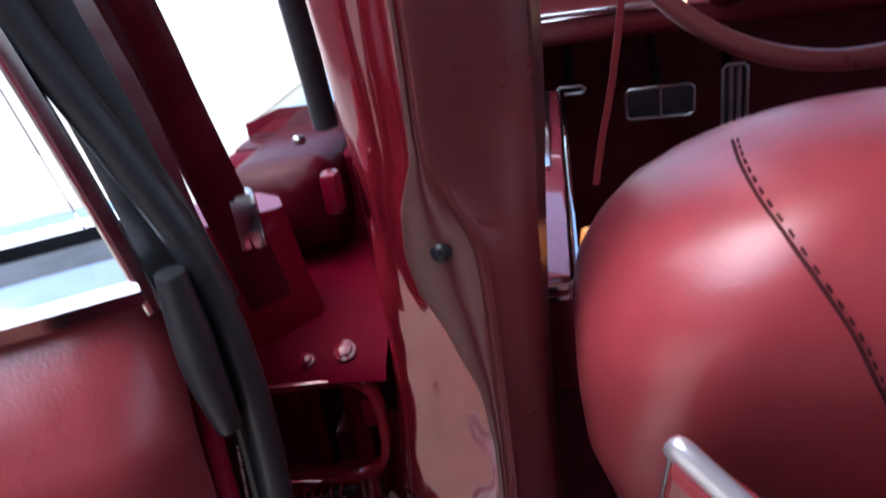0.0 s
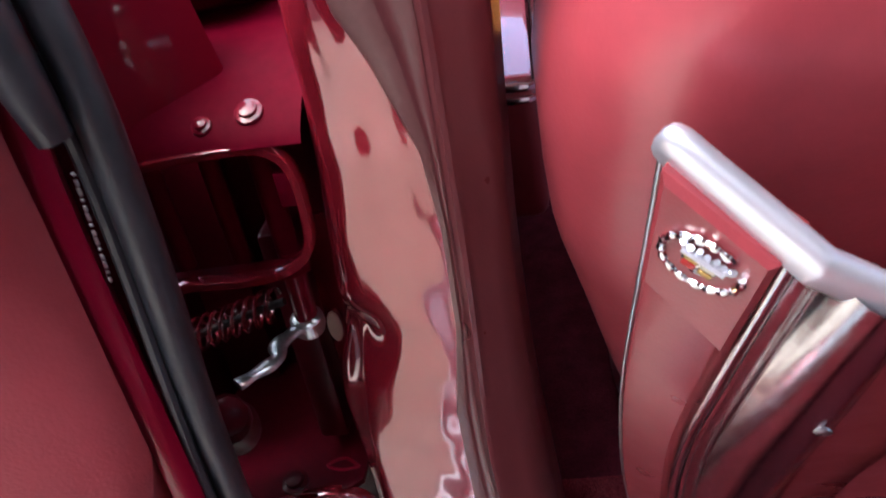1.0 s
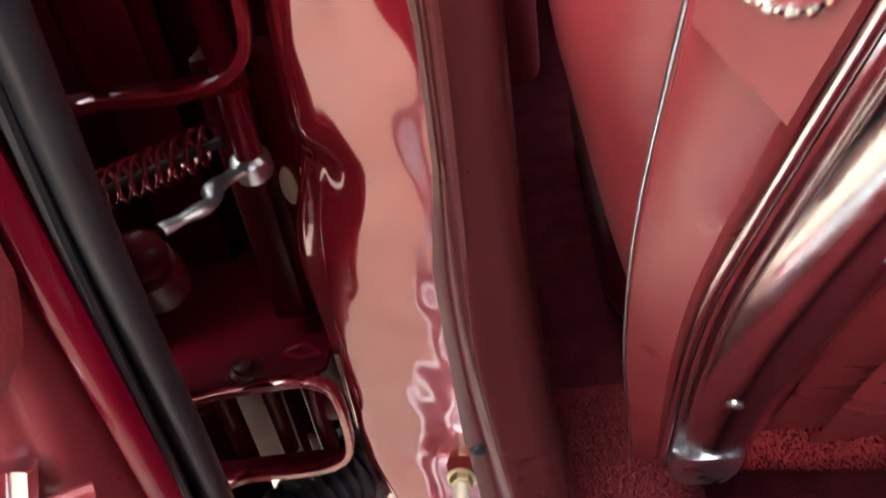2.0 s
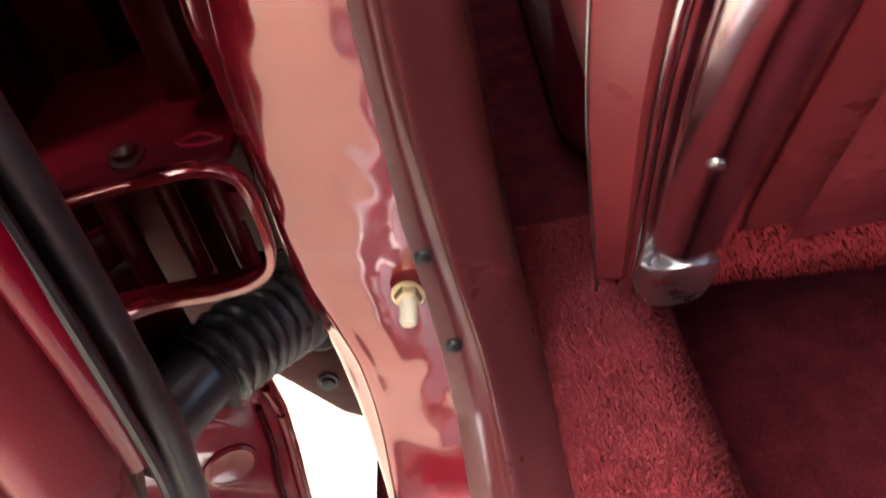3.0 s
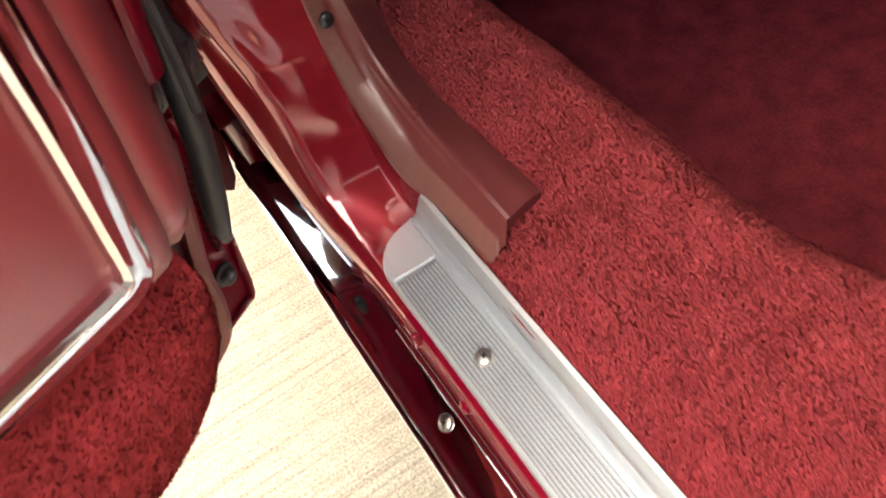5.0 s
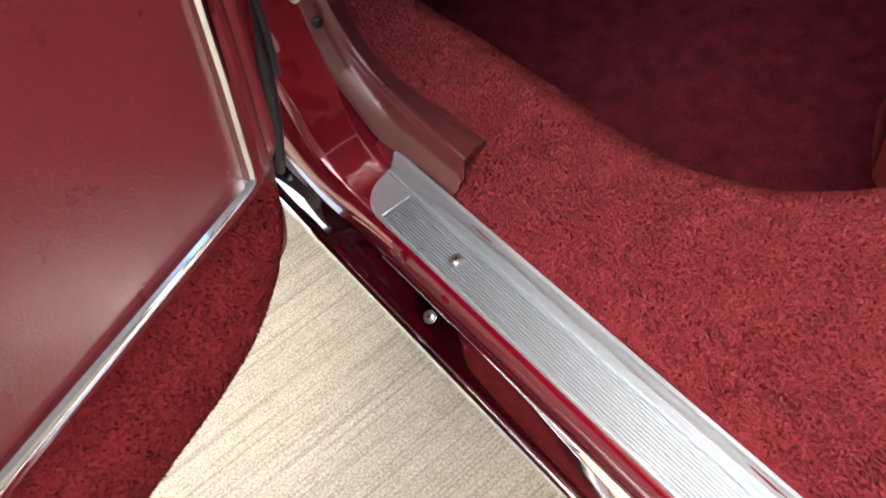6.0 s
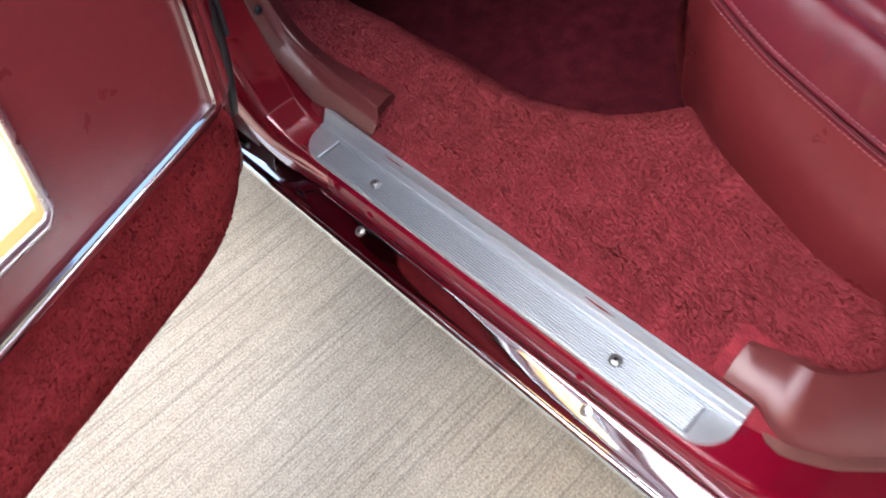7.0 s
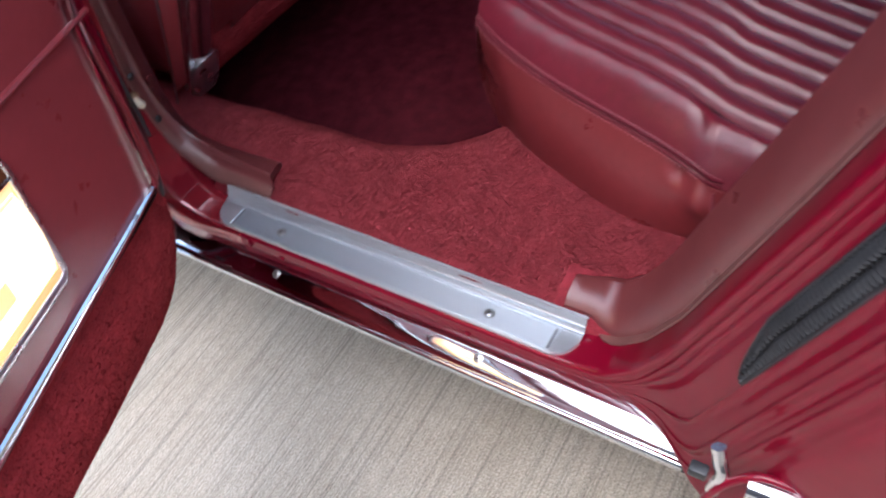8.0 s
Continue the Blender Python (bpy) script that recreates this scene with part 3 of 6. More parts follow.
for y in (0.001, 0.291):
    screw(mould, (-0.0335, y, 0.3412), (-0.51, 0, 0.86), 0.0046, STEEL)
part("end_cap", box((-0.053, -0.2385, 0.320), (-0.026, -0.2345, 0.344), 0.0015), BLACK, mould, "black rubber end of the moulding")

# little clip on the painted sill beside the plate
clip = thing("body_clip", (-0.0225, 0.331, 0.376), "small painted metal tab at the edge of the sill", "clip")
part("tab", box((-0.0255, 0.3295, 0.366), (-0.0205, 0.3325, 0.3785), 0.0008), PAINT, clip)
for y in (0.283, 0.018):
    b = thing("plug", (-0.0245, y, 0.362), "small maroon painted plug in the sill", "plug")
    part("cap", lathe([(0.0042, -0.002), (0.004, 0.0006), (0.0022, 0.0018), (0.0003, 0.0022)], (-0.0225, y, 0.3635), (-1, 0, 0.25), 12), PAINT, b)

# ---- pillar trim ----
trim = thing("pillar_trim", (0.05, 0.42, 0.40), "red-brown moulded plastic pillar trim that flares out over the sill", "trim panel")


def lip(st):
    a, b = table(st[1], LIPX, 1), table(st[1], LIPX, 2)
    return [(a, 0.0004), (a + 0.0003, 0.0016), (a * 0.6 + b * 0.4, 0.0018), (b - 0.0012, 0.0016), (b, 0.0022)]


# band: ridge line, crown and inner edge, station by station
BAND = [  # ridge x y z, inner edge x y z
    ((0.340), (0.0505, 0.338, 0.4175), (0.0835, 0.349, 0.4085)),
    ((0.365), (0.0490, 0.365, 0.4225), (0.0835, 0.365, 0.4080)),
    ((0.40), (0.0470, 0.398, 0.4310), (0.0830, 0.395, 0.4050)),
    ((0.43), (0.0450, 0.430, 0.4420), (0.0825, 0.435, 0.4020)),
    ((0.45), (0.0430, 0.455, 0.4580), (0.0810, 0.472, 0.4040)),
    ((0.47), (0.0400, 0.472, 0.4850), (0.0780, 0.500, 0.4200)),
    ((0.48), (0.0360, 0.478, 0.5200), (0.0720, 0.508, 0.4700)),
    ((0.49), (0.0320, 0.474, 0.5700), (0.0660, 0.500, 0.5500)),
    ((0.50), (0.0285, 0.463, 0.6400), (0.0610, 0.486, 0.6400)),
    ((0.51), (0.0290, 0.455, 0.7000), (0.0580, 0.476, 0.7000)),
    ((0.52), (0.0325, 0.446, 0.7900), (0.0570, 0.467, 0.7900)),
    ((0.53), (0.0340, 0.438, 0.8700), (0.0590, 0.460, 0.8700)),
    ((0.54), (0.0345, 0.433, 0.9200), (0.0610, 0.456, 0.9200)),
    ((0.545), (0.0320, 0.4305, 0.945), (0.0620, 0.454, 0.9450)),
    ((0.55), (0.0240, 0.428, 0.9650), (0.0630, 0.452, 0.9650)),
    ((0.56), (0.0180, 0.426, 0.9900), (0.0650, 0.450, 0.9900)),
    ((0.57), (0.0190, 0.420, 1.0500), (0.0670, 0.446, 1.0500)),
    ((0.58), (0.0200, 0.395, 1.2000), (0.0670, 0.420, 1.2000)),
    ((0.59), (0.0200, 0.365, 1.4000), (0.0670, 0.392, 1.4000)),
]
a_line = curve([b[1] for b in BAND], 240)
b_line = curve([b[2] for b in BAND], 240)
rings = []
for i, (a, b) in enumerate(zip(a_line, b_line)):
    t = (a_line[min(i + 1, 239)] - a_line[max(i - 1, 0)]).normalized()
    across = (b - a)
    nrm = across.cross(t).normalized()
    if nrm.dot(Vector((0, -1, 0.6))) < 0:
        nrm = -nrm
    fwd = Vector((0, 1, -0.2)) if a.z > 0.46 else Vector((0, 0.2, -1))
    step = max(0.0, min(1.0, (a.z - 0.556) / 0.004))
    h = 0.0028 + 0.0016 * step
    ring = [a - nrm * 0.004 - across.normalized() * 0.0008, a - across.normalized() * 0.0004 + nrm * 0.001, a + nrm * h, a + across * 0.06 + nrm * (h + 0.0012), a + across * 0.18 + nrm * (h + 0.0002), a + across * 0.45 + nrm * (0.0060 + 0.0016 * step), a + across * 0.72 + nrm * (0.0050 + 0.0016 * step), a + across * 0.92 + nrm * (0.0022 + 0.0012 * step), b, b + fwd * 0.006, b + fwd * 0.03 + across.normalized() * 0.004]
    rings.append(ring)
part("band", loft(rings), TRIM, trim)
# closed end of the flare
a, b = a_line[0], b_line[0]
end = [rings[0][k] for k in range(1, 9)]
bm = bm_new()
up_v = [bm.verts.new(p) for p in end]
dn_v = [bm.verts.new(p + Vector((0, 0.003, -0.014))) for p in end]
for i in range(len(end) - 1):
    bm.faces.new((up_v[i], up_v[i + 1], dn_v[i + 1], dn_v[i]))
part("end_face", bm, TRIM, trim, "squared-off end of the trim")
# flat lip that carries the screws, from the scuff plate up the pillar
OUTER = [(0.0345, 0.332, 0.3992), (0.0340, 0.341, 0.3997), (0.0335, 0.350, 0.4005), (0.0328, 0.370, 0.4020), (0.0308, 0.390, 0.4035), (0.0270, 0.406, 0.4055), (0.0245, 0.418, 0.4125), (0.0230, 0.430, 0.4240)]
for st in rim_stations(0.0, 1.0, 420):
    if st[0] > 0 and 0.440 < st[1] < 1.06:
        k = max(0.0, min(1.0, (st[1] - 0.440) / 0.05))
        OUTER.append((table(st[1], LIPX, 1), st[0] - st[3] * (0.004 - 0.0024 * k), st[1] + st[2] * (0.004 - 0.0024 * k)))
lip_rings = []
last = 0
for i, p in enumerate(curve(OUTER, 200)):
    near = min(range(last, min(last + 12, 240)), key=lambda q: (a_line[q] - p).length)
    last = near
    r = Vector(a_line[near])
    if p.y < r.y - 0.004 and near == 0:
        f = (r.y - p.y) / 0.008
        r = Vector((r.x - 0.008 * f, p.y, r.z - 0.012 * f))
    q = (r - p)
    lift = Vector((0, -0.8, 0.6)) * 0.0008
    lip_rings.append([p + Vector((-0.0004, 0.003, -0.004)), p, p + q * 0.04 + lift, p + q * 0.46 + lift, p + q * 0.54 + lift * 0.2, p + q * 0.60 - lift * 0.6, p + q * 0.70 - lift, p + q * 0.84 - lift * 0.6, r + lift * 2])
lip_mesh = loft([r[:5] for r in lip_rings])
lip_tree = BVHTree.FromBMesh(lip_mesh)
part("lip", lip_mesh, LIP, trim, "flat satin lip with screws")
part("cove", loft([r[4:] for r in lip_rings]), TRIM, trim, "hollow beside the lip")
for at in ((0.0195, 0.4285, 0.940), (0.0225, 0.4680, 0.559), (0.0275, 0.4725, 0.491)):
    at = lip_tree.find_nearest(Vector(at))[0] + Vector((0, -0.0006, 0))
    screw(trim, at, (0, -1, 0.12), 0.0040, SCREW_BLACK, label="blackened cross-head screw")

# rear trim over the sill and up the rear jamb
rtrim = thing("rear_jamb_trim", (0.05, -0.12, 0.39), "red-brown moulded plastic trim along the rear door jamb", "trim panel")
REAR = [s for s in rim_stations(0.0, 1.0, 420) if s[0] < -0.062]


def rband(st):
    y = st[0]
    k = max(0.0, min(1.0, (-0.062 - y) / 0.05))
    k2 = max(0.0, min(1.0, (-0.105 - y) / 0.02))
    x0 = 0.0355 - 0.0095 * k2
    return [(x0 - 0.001, 0.002), (x0, 0.020 - 0.014 * k2), (x0 + 0.004, 0.024 - 0.013 * k2), (x0 + 0.012 + 0.004 * k2, 0.030 - 0.008 * k2), (0.062 + 0.01 * k, 0.034), (0.069 + 0.012 * k, 0.030), (0.076 + 0.012 * k, 0.012), (0.078 + 0.012 * k, -0.03)]


def rlip(st):
    k2 = max(0.0, min(1.0, (-0.105 - st[0]) / 0.02))
    x0 = 0.0355 - 0.0095 * k2
    return [(x0 - 0.0105 * k2, 0.0008), (x0 - 0.010 * k2, 0.0026), (x0 - 0.003 * k2, 0.0032), (x0 + 0.0005, 0.0026)]


rr = ribbon(REAR[::2], rband)
part("lip", loft(ribbon([s for s in REAR[::2] if s[0] < -0.106], rlip)), LIP, rtrim, "flat satin lip")
part("band", loft(rr), TRIM, rtrim)
bm = bm_new()
tipv = [bm.verts.new(p) for p in rr[-1]]
bm.faces.new(tipv)
part("end_face", bm, TRIM, rtrim, "blunt end of the trim on the carpet")

# ---- courtesy light switch in the jamb ----
sw = thing("door_switch", (0.012, 0.474, 0.532), "door jamb light switch with a yellow metal nut and cream plunger", "switch")
ax = Vector((-0.05, -0.95, 0.10))
bm = lathe([(0.0072, 0.0), (0.0072, 0.004), (0.0062, 0.0052), (0.003, 0.0053)], (0.010, 0.473, 0.535), ax, 6)
part("nut", bm, BRASS, sw)
part("washer", lathe([(0.0088, -0.0005), (0.0088, 0.0006), (0.0070, 0.0009)], (0.010, 0.473, 0.535), ax, 20), BRASS, sw)
part("plunger", lathe([(0.0048, 0.003), (0.0047, 0.015), (0.0040, 0.0172), (0.001, 0.018)], (0.010, 0.473, 0.535), ax + Vector((0, 0, -0.35)), 16), CREAM, sw, "cream nylon plunger")

# ---- the open rear door; u runs from its hinge side outwards, v towards its inner side ----
DU, DV = Vector((-0.872, -0.489, 0)), Vector((0.489, -0.872, 0))


def D(u, v, z):
    return DU * u + DV * v + Vector((0, 0, z))


door = thing("rear_door", D(0.2, -0.39, 0.34), "open rear car door with dark red vinyl panel, chrome trim and carpeted foot", "car door")
FACE = -0.317

# shell behind the panel, with its outer skin reaching further forward
rings = []
for v, g in ((-0.336, 0.0), (-0.345, -0.004), (-0.40, -0.006), (-0.440, -0.006)):
    rings.append([D(-0.03, v, 0.455), D(-0.058 + g, v, 0.475), D(-0.070 + g, v, 0.50), D(-0.088 + g, v, 0.55), D(-0.103 + g, v, 0.60), D(-0.116 + g, v, 0.70), D(-0.121 + g, v, 0.80), D(-0.127 + g, v, 0.955), D(0.85, v, 0.955), D(0.85, v, 0.64), D(0.30, v, 0.52)])
part("shell", loft(rings, True, True), PAINT_SHADED, door, "maroon painted door shell")
rings = []
for v, g in ((-0.438, 0.0), (-0.440, -0.003), (-0.455, -0.004), (-0.470, 0.004), (-0.478, 0.02)):
    rings.append([D(-0.088 + g, v, 0.335), D(-0.136 + g, v, 0.332), D(-0.145 + g, v, 0.341), D(-0.157 + g, v, 0.43), D(-0.161 + g, v, 0.470), D(-0.160 + g, v, 0.498), D(-0.120 + g, v, 0.512), D(-0.092 + g, v, 0.56), D(-0.104 + g, v, 0.66), D(-0.112 + g, v, 0.80), D(-0.121 + g, v, 0.866), D(-0.182 + g, v, 0.873), D(-0.174 + g, v, 0.925), D(-0.170 + g, v, 0.955), D(0.86, v, 0.955), D(0.86, v, 0.54), D(0.30, v, 0.405), D(0.19, v, 0.378), D(0.085, v, 0.347)])
part("outer_skin", loft(rings, True, True), PAINT, door, "glossy maroon outer skin with its hem")
bm = bm_new()
box((-0.140, -0.486, 0.46), (0.10, -0.480, 0.60), 0.002, 1, Matrix((DU, DV, Vector((0, 0, 1)))).transposed().to_4x4(), bm)
part("hinge_face", bm, PAINT_SHADED, door, "painted inner wall of the door end")
# rolled bead and pressed patch near the foot of the skin
part("hem", tube(curve([D(-0.098, -0.436, 0.338), D(-0.134, -0.436, 0.338), D(-0.1425, -0.436, 0.346), D(-0.1545, -0.436, 0.43), D(-0.1585, -0.436, 0.468), D(-0.1575, -0.436, 0.495)], 40), 0.0022, 8), PAINT, door)
part("sealer", tube(curve([D(-0.150, -0.4365, 0.485), D(-0.147, -0.4365, 0.45), D(-0.141, -0.4365, 0.42), D(-0.138, -0.4365, 0.395)], 40), [0.0026 + 0.0012 * math.sin(k * 2.1) for k in range(40)], 7, flat=0.6), PAINT_SHADED, door, "lumpy painted seam sealer")
part("emboss", lathe([(0.016, -0.001), (0.0155, 0.001), (0.013, 0.0022), (0.011, 0.0016), (0.001, 0.0012)], D(-0.122, -0.438, 0.452), DV, 24), PAINT, door)
for u, z in ((-0.132, 0.376),):
    part("bolt", lathe([(0.0085, -0.001), (0.0085, 0.002), (0.0065, 0.003), (0.006, 0.0062), (0.0045, 0.0075), (0.001, 0.0078)], D(u, -0.437, z), DV, 14), SCREW_BLACK, door, "blackened steel bolt")
part("slot", lathe([(0.006, -0.001), (0.006, 0.0005), (0.001, 0.0006)], D(-0.113, -0.4365, 0.352), DV, 12), BLACK, door)

# vinyl inner panel
def front_edge(z):
    return table(z, [(0.567, -0.052), (0.66, -0.062), (0.735, -0.068), (0.76, -0.074), (0.79, -0.098), (0.81, -0.1040), (0.92, -0.1065), (0.95, -0.1085), (0.985, -0.1060)])


def chrome_low(u):
    return 0.567 + (u + 0.05) * 0.195


rings = []
for k in range(40):
    z = 0.5 + 0.48 * k / 39
    row = []
    for j in range(26):
        f = j / 25
        zz = 0.567 + (0.978 - 0.567) * k / 39
        u0 = front_edge(zz) - 0.004
        u = u0 + (0.80 - u0) * f ** 1.6
        zb = chrome_low(u)
        zz = max(zb, 0.567) + (0.978 - max(zb, 0.567)) * k / 39
        roll = 0.012 * max(0, (zz - 0.925) / 0.055) ** 1.5 - 0.003 * math.exp(-((zz - 0.925 + 0.08 * (u + 0.11)) / 0.012) ** 2)
        edge = 0.006 * math.exp(-(u - u0) / 0.006)
        swell = max(0.0, min(1.0, (zz - 0.855) / 0.07)) * (1 - math.exp(-(u - u0) / 0.012))
        roll -= 0.016 * swell * swell * (3 - 2 * swell) * (1 - max(0.0, (zz - 0.925) / 0.053) ** 2)
        row.append(D(u, FACE - edge - roll + 0.003 * math.sin(math.pi * k / 39), zz))
    rings.append(row)
part("panel", loft(rings), VINYL, door)
# seam across the panel
part("seam", tube([D(-0.098, FACE + 0.003, 0.738), D(0.05, FACE + 0.0045, 0.764), D(0.8, FACE + 0.004, 0.90)], 0.0028, 8), VINYL, door, "raised seam across the vinyl")
# red flange between panel and seal
part("flange", strip(curve([D(-0.1060, FACE - 0.020, 0.60), D(-0.1100, FACE - 0.012, 0.66), D(-0.1120, FACE - 0.008, 0.74), D(-0.1125, FACE - 0.008, 0.82), D(-0.1130, FACE - 0.009, 0.89), D(-0.1150, FACE - 0.011, 0.935)], 40), [(-0.0052, -0.006), (-0.0050, 0.0005), (-0.0025, 0.0022), (0.0015, 0.0018), (0.0044, 0.0002), (0.0050, -0.006)], up=DV), PAINT, door, "bright red painted flange")

# chrome that frames the vinyl
path = curve([D(-0.083, FACE + 0.002, 0.758), D(-0.0755, FACE + 0.002, 0.738), D(-0.0685, FACE + 0.002, 0.705), D(-0.0620, FACE + 0.002, 0.656), D(-0.0585, FACE + 0.002, 0.628), D(-0.0528, FACE + 0.002, 0.592), D(-0.0512, FACE + 0.002, 0.582)], 30)[:-1] + curve([D(-0.0506, FACE + 0.002, 0.577), D(-0.0480, FACE + 0.002, 0.5705), D(-0.042, FACE + 0.002, 0.5690)], 9) + [D(u, FACE + 0.002, chrome_low(u)) for u in (0.0, 0.1, 0.2, 0.35, 0.6, 0.8)]
part("chrome_trim", strip(path, [(-0.0074, -0.003), (-0.0072, 0.0014), (-0.0045, 0.0032), (-0.0015, 0.0022), (0.0012, 0.0022), (0.0032, 0.0030), (0.0052, 0.0014), (0.0054, -0.003)], up=DV), CHROME, door)
# padded vinyl edge that rolls back from the chrome to the seal
rows = []
for z, uc in ((0.5560, -0.0490), (0.5600, -0.0500), (0.5680, -0.0505), (0.585, -0.0525), (0.61, -0.0565), (0.64, -0.0605), (0.67, -0.0635), (0.70, -0.0665), (0.735, -0.0720), (0.77, -0.0800), (0.80, -0.0860), (0.83, -0.0900)):
    ue = table(z, [(0.55, -0.094), (0.60, -0.1030), (0.66, -0.1075), (0.70, -0.1090), (0.78, -0.1090), (0.93, -0.1095)])
    w = ue - uc
    fade = max(0.0, min(1.0, (0.80 - z) / 0.12))
    drop = 0.008 if z < 0.557 else (0.002 if z < 0.561 else 0.0)
    rows.append([D(uc + w * f, FACE + (h if h < -0.005 else h * fade - 0.003 * (1 - fade)) - drop, z + 0.001 * f) for f, h in ((0.0, 0.0), (0.07, 0.0026), (0.20, 0.0034), (0.31, 0.0018), (0.37, -0.0018), (0.43, 0.0002), (0.58, -0.0012), (0.72, -0.0060), (0.86, -0.0115), (0.95, -0.0165), (1.0, -0.0240))])
part("edge_roll", loft(rows), VINYL, door, "padded vinyl edge roll", angle=70)

# carpeted foot of the door
CARPET_LOW = [(-0.072, 0.530), (-0.070, 0.500), (-0.064, 0.478), (-0.050, 0.460), (-0.030, 0.4485), (-0.003, 0.4440), (0.03, 0.4470), (0.066, 0.456), (0.158, 0.4785), (0.229, 0.4985), (0.30, 0.513), (0.45, 0.545), (0.80, 0.62)]


def carpet_uv(f, k):
    """Along f and up k, both 0 to 1: u, v, z on the door's carpet."""
    u = -0.071 + 0.871 * f ** 1.5
    lo = table(u, [(a, b) for a, b in CARPET_LOW])
    hi = chrome_low(max(u, -0.05)) - 0.003
    if u < -0.05:
        hi = 0.567 - (-0.05 - u) * 0.9
    z = lo + (hi - lo) * k
    bulge = 0.006 * math.sin(math.pi * min(1, k + 0.15))
    return u, -0.331 + bulge - 0.010 * (1 - k) ** 4, z


part("carpet_panel", loft([[D(*carpet_uv(i / 40, k / 10)) for k in range(11)] for i in range(41)]), DOOR_CARPET, door, "red cut-pile carpet foot")
lowpath = [D(carpet_uv(i / 40, 0)[0], -0.343, carpet_uv(i / 40, 0)[2] + 0.001) for i in range(41)]
part("carpet_binding", tube(lowpath, 0.004, 8), DOOR_CARPET, door, "turned-under carpet edge")
part("foot_flange", strip(curve([D(-0.094, -0.335, 0.580), D(-0.085, -0.335, 0.550), D(-0.0765, -0.336, 0.520), D(-0.0735, -0.336, 0.498), D(-0.068, -0.337, 0.480), D(-0.060, -0.341, 0.470)], 40), [(-0.0036, -0.003), (-0.0036, 0.002), (0.0, 0.004), (0.0036, 0.002), (0.0036, -0.003)], up=DV), HIDE_SIDE, door, "dark red moulded edge round the carpet")

# weatherstrip
SEAL = [(1.30, -0.035), (1.15, -0.074), (1.07, -0.098), (1.027, -0.113), (0.985, -0.1265), (0.94, -0.132), (0.89, -0.1315), (0.80, -0.1262), (0.69, -0.1230), (0.61, -0.1185), (0.585, -0.1155), (0.56, -0.1110), (0.538, -0.1045), (0.522, -0.1000), (0.510, -0.0985)]
path = curve([D(u, table(z, [(0.50, -0.344), (0.56, -0.343), (0.66, -0.342), (0.76, -0.336), (0.86, -0.327), (1.0, -0.325)]), z) for z, u in SEAL], 110)
part("weatherstrip", tube(path, [0.0060] * 106 + [0.0057, 0.0052, 0.0042, 0.0026], 14, up=DV), RUBBER, door, "black rubber weatherstrip")
path = curve([D(u + 0.0075, -0.328, z) for z, u in SEAL if 0.56 < z < 0.95], 50)
part("weatherstrip_lip", tube(path, 0.0022, 8, up=DV), RUBBER, door, "thin inner rubber lip")
for k in range(14):
    f = k / 13
    half = 0.0004 + 0.0004 * ((k * 7) % 3)
    bar = box((-0.0005, -0.0003, -half), (0.0005, 0.0003, half), 0.0001, 1, Matrix.Translation(D(-0.1220 + 0.0030 * f, -0.3212 - 0.0012 * f, 0.909 - 0.034 * f)) @ pose(0, 0, 0, 0, 0, 29))
    part("printed_mark", bar, STEEL, door, "worn pale printing, plain bars")
path = curve([D(-0.118, FACE + 0.001, 0.985), D(-0.1185, FACE + 0.000, 0.965), D(-0.119, FACE - 0.001, 0.945), D(-0.1215, FACE - 0.003, 0.920)], 20)
part("corner_rubber", tube(path, [0.0050 + 0.0020 * math.sin(math.pi * k / 19) for k in range(20)], 12, up=DV), RUBBER, door, "thick black rubber corner block")

# belt: chrome garnish, rubber channel, outer chrome, glass, frame
part("belt_chrome", strip([D(-0.108, -0.330, 0.981), D(0.82, -0.330, 0.981)], [(-0.0130, -0.005), (-0.0135, 0.0005), (-0.011, 0.0035), (0.011, 0.0045), (0.0135, 0.001), (0.0130, -0.005)]), CHROME, door, "chrome window sill garnish")
part("belt_rubber", strip([D(-0.100, -0.360, 0.978), D(0.82, -0.360, 0.978)], [(-0.016, -0.02), (-0.016, 0.002), (0.016, 0.004), (0.016, -0.02)]), RUBBER, door, "black window channel")
part("outer_belt", strip([D(-0.11, -0.405, 0.978), D(0.82, -0.405, 0.978)], [(-0.016, -0.01), (-0.016, 0.006), (0.0, 0.010), (0.016, 0.004), (0.016, -0.01)]), CHROME, door, "outer chrome belt strip")
part("glass", solid([(-0.095, 0.97), (0.80, 0.97), (0.70, 1.38), (-0.02, 1.38)], DU, (0, 0, 1), DV, DV * -0.372, 0.004), GLASS, door, "clear window glass")
path = curve([D(-0.1105, -0.321, 0.972), D(-0.1015, -0.321, 1.022), D(-0.0940, -0.321, 1.06), D(-0.074, -0.321, 1.15), D(-0.040, -0.321, 1.30)], 30)
part("inner_frame", strip(path, [(-0.003, -0.004), (-0.003, 0.002), (0.0, 0.003), (0.003, 0.002), (0.003, -0.004)], up=DV), BRIGHT, door, "polished inner window frame strip")
path = curve([D(-0.134, -0.338, 0.960), D(-0.128, -0.338, 0.992), D(-0.124, -0.338, 1.03), D(-0.116, -0.338, 1.068), D(-0.097, -0.338, 1.15), D(-0.062, -0.338, 1.30)], 30)
part("frame_chrome", strip(path, [(-0.004, -0.006), (-0.004, 0.002), (0.004, 0.002), (0.004, -0.006)], up=DV), BRIGHT, door, "thin polished strip in the frame")
path = curve([D(-0.146, -0.356, 0.95), D(-0.1375, -0.356, 1.0), D(-0.132, -0.356, 1.03), D(-0.1255, -0.356, 1.067), D(-0.106, -0.356, 1.15), D(-0.070, -0.356, 1.30)], 30)
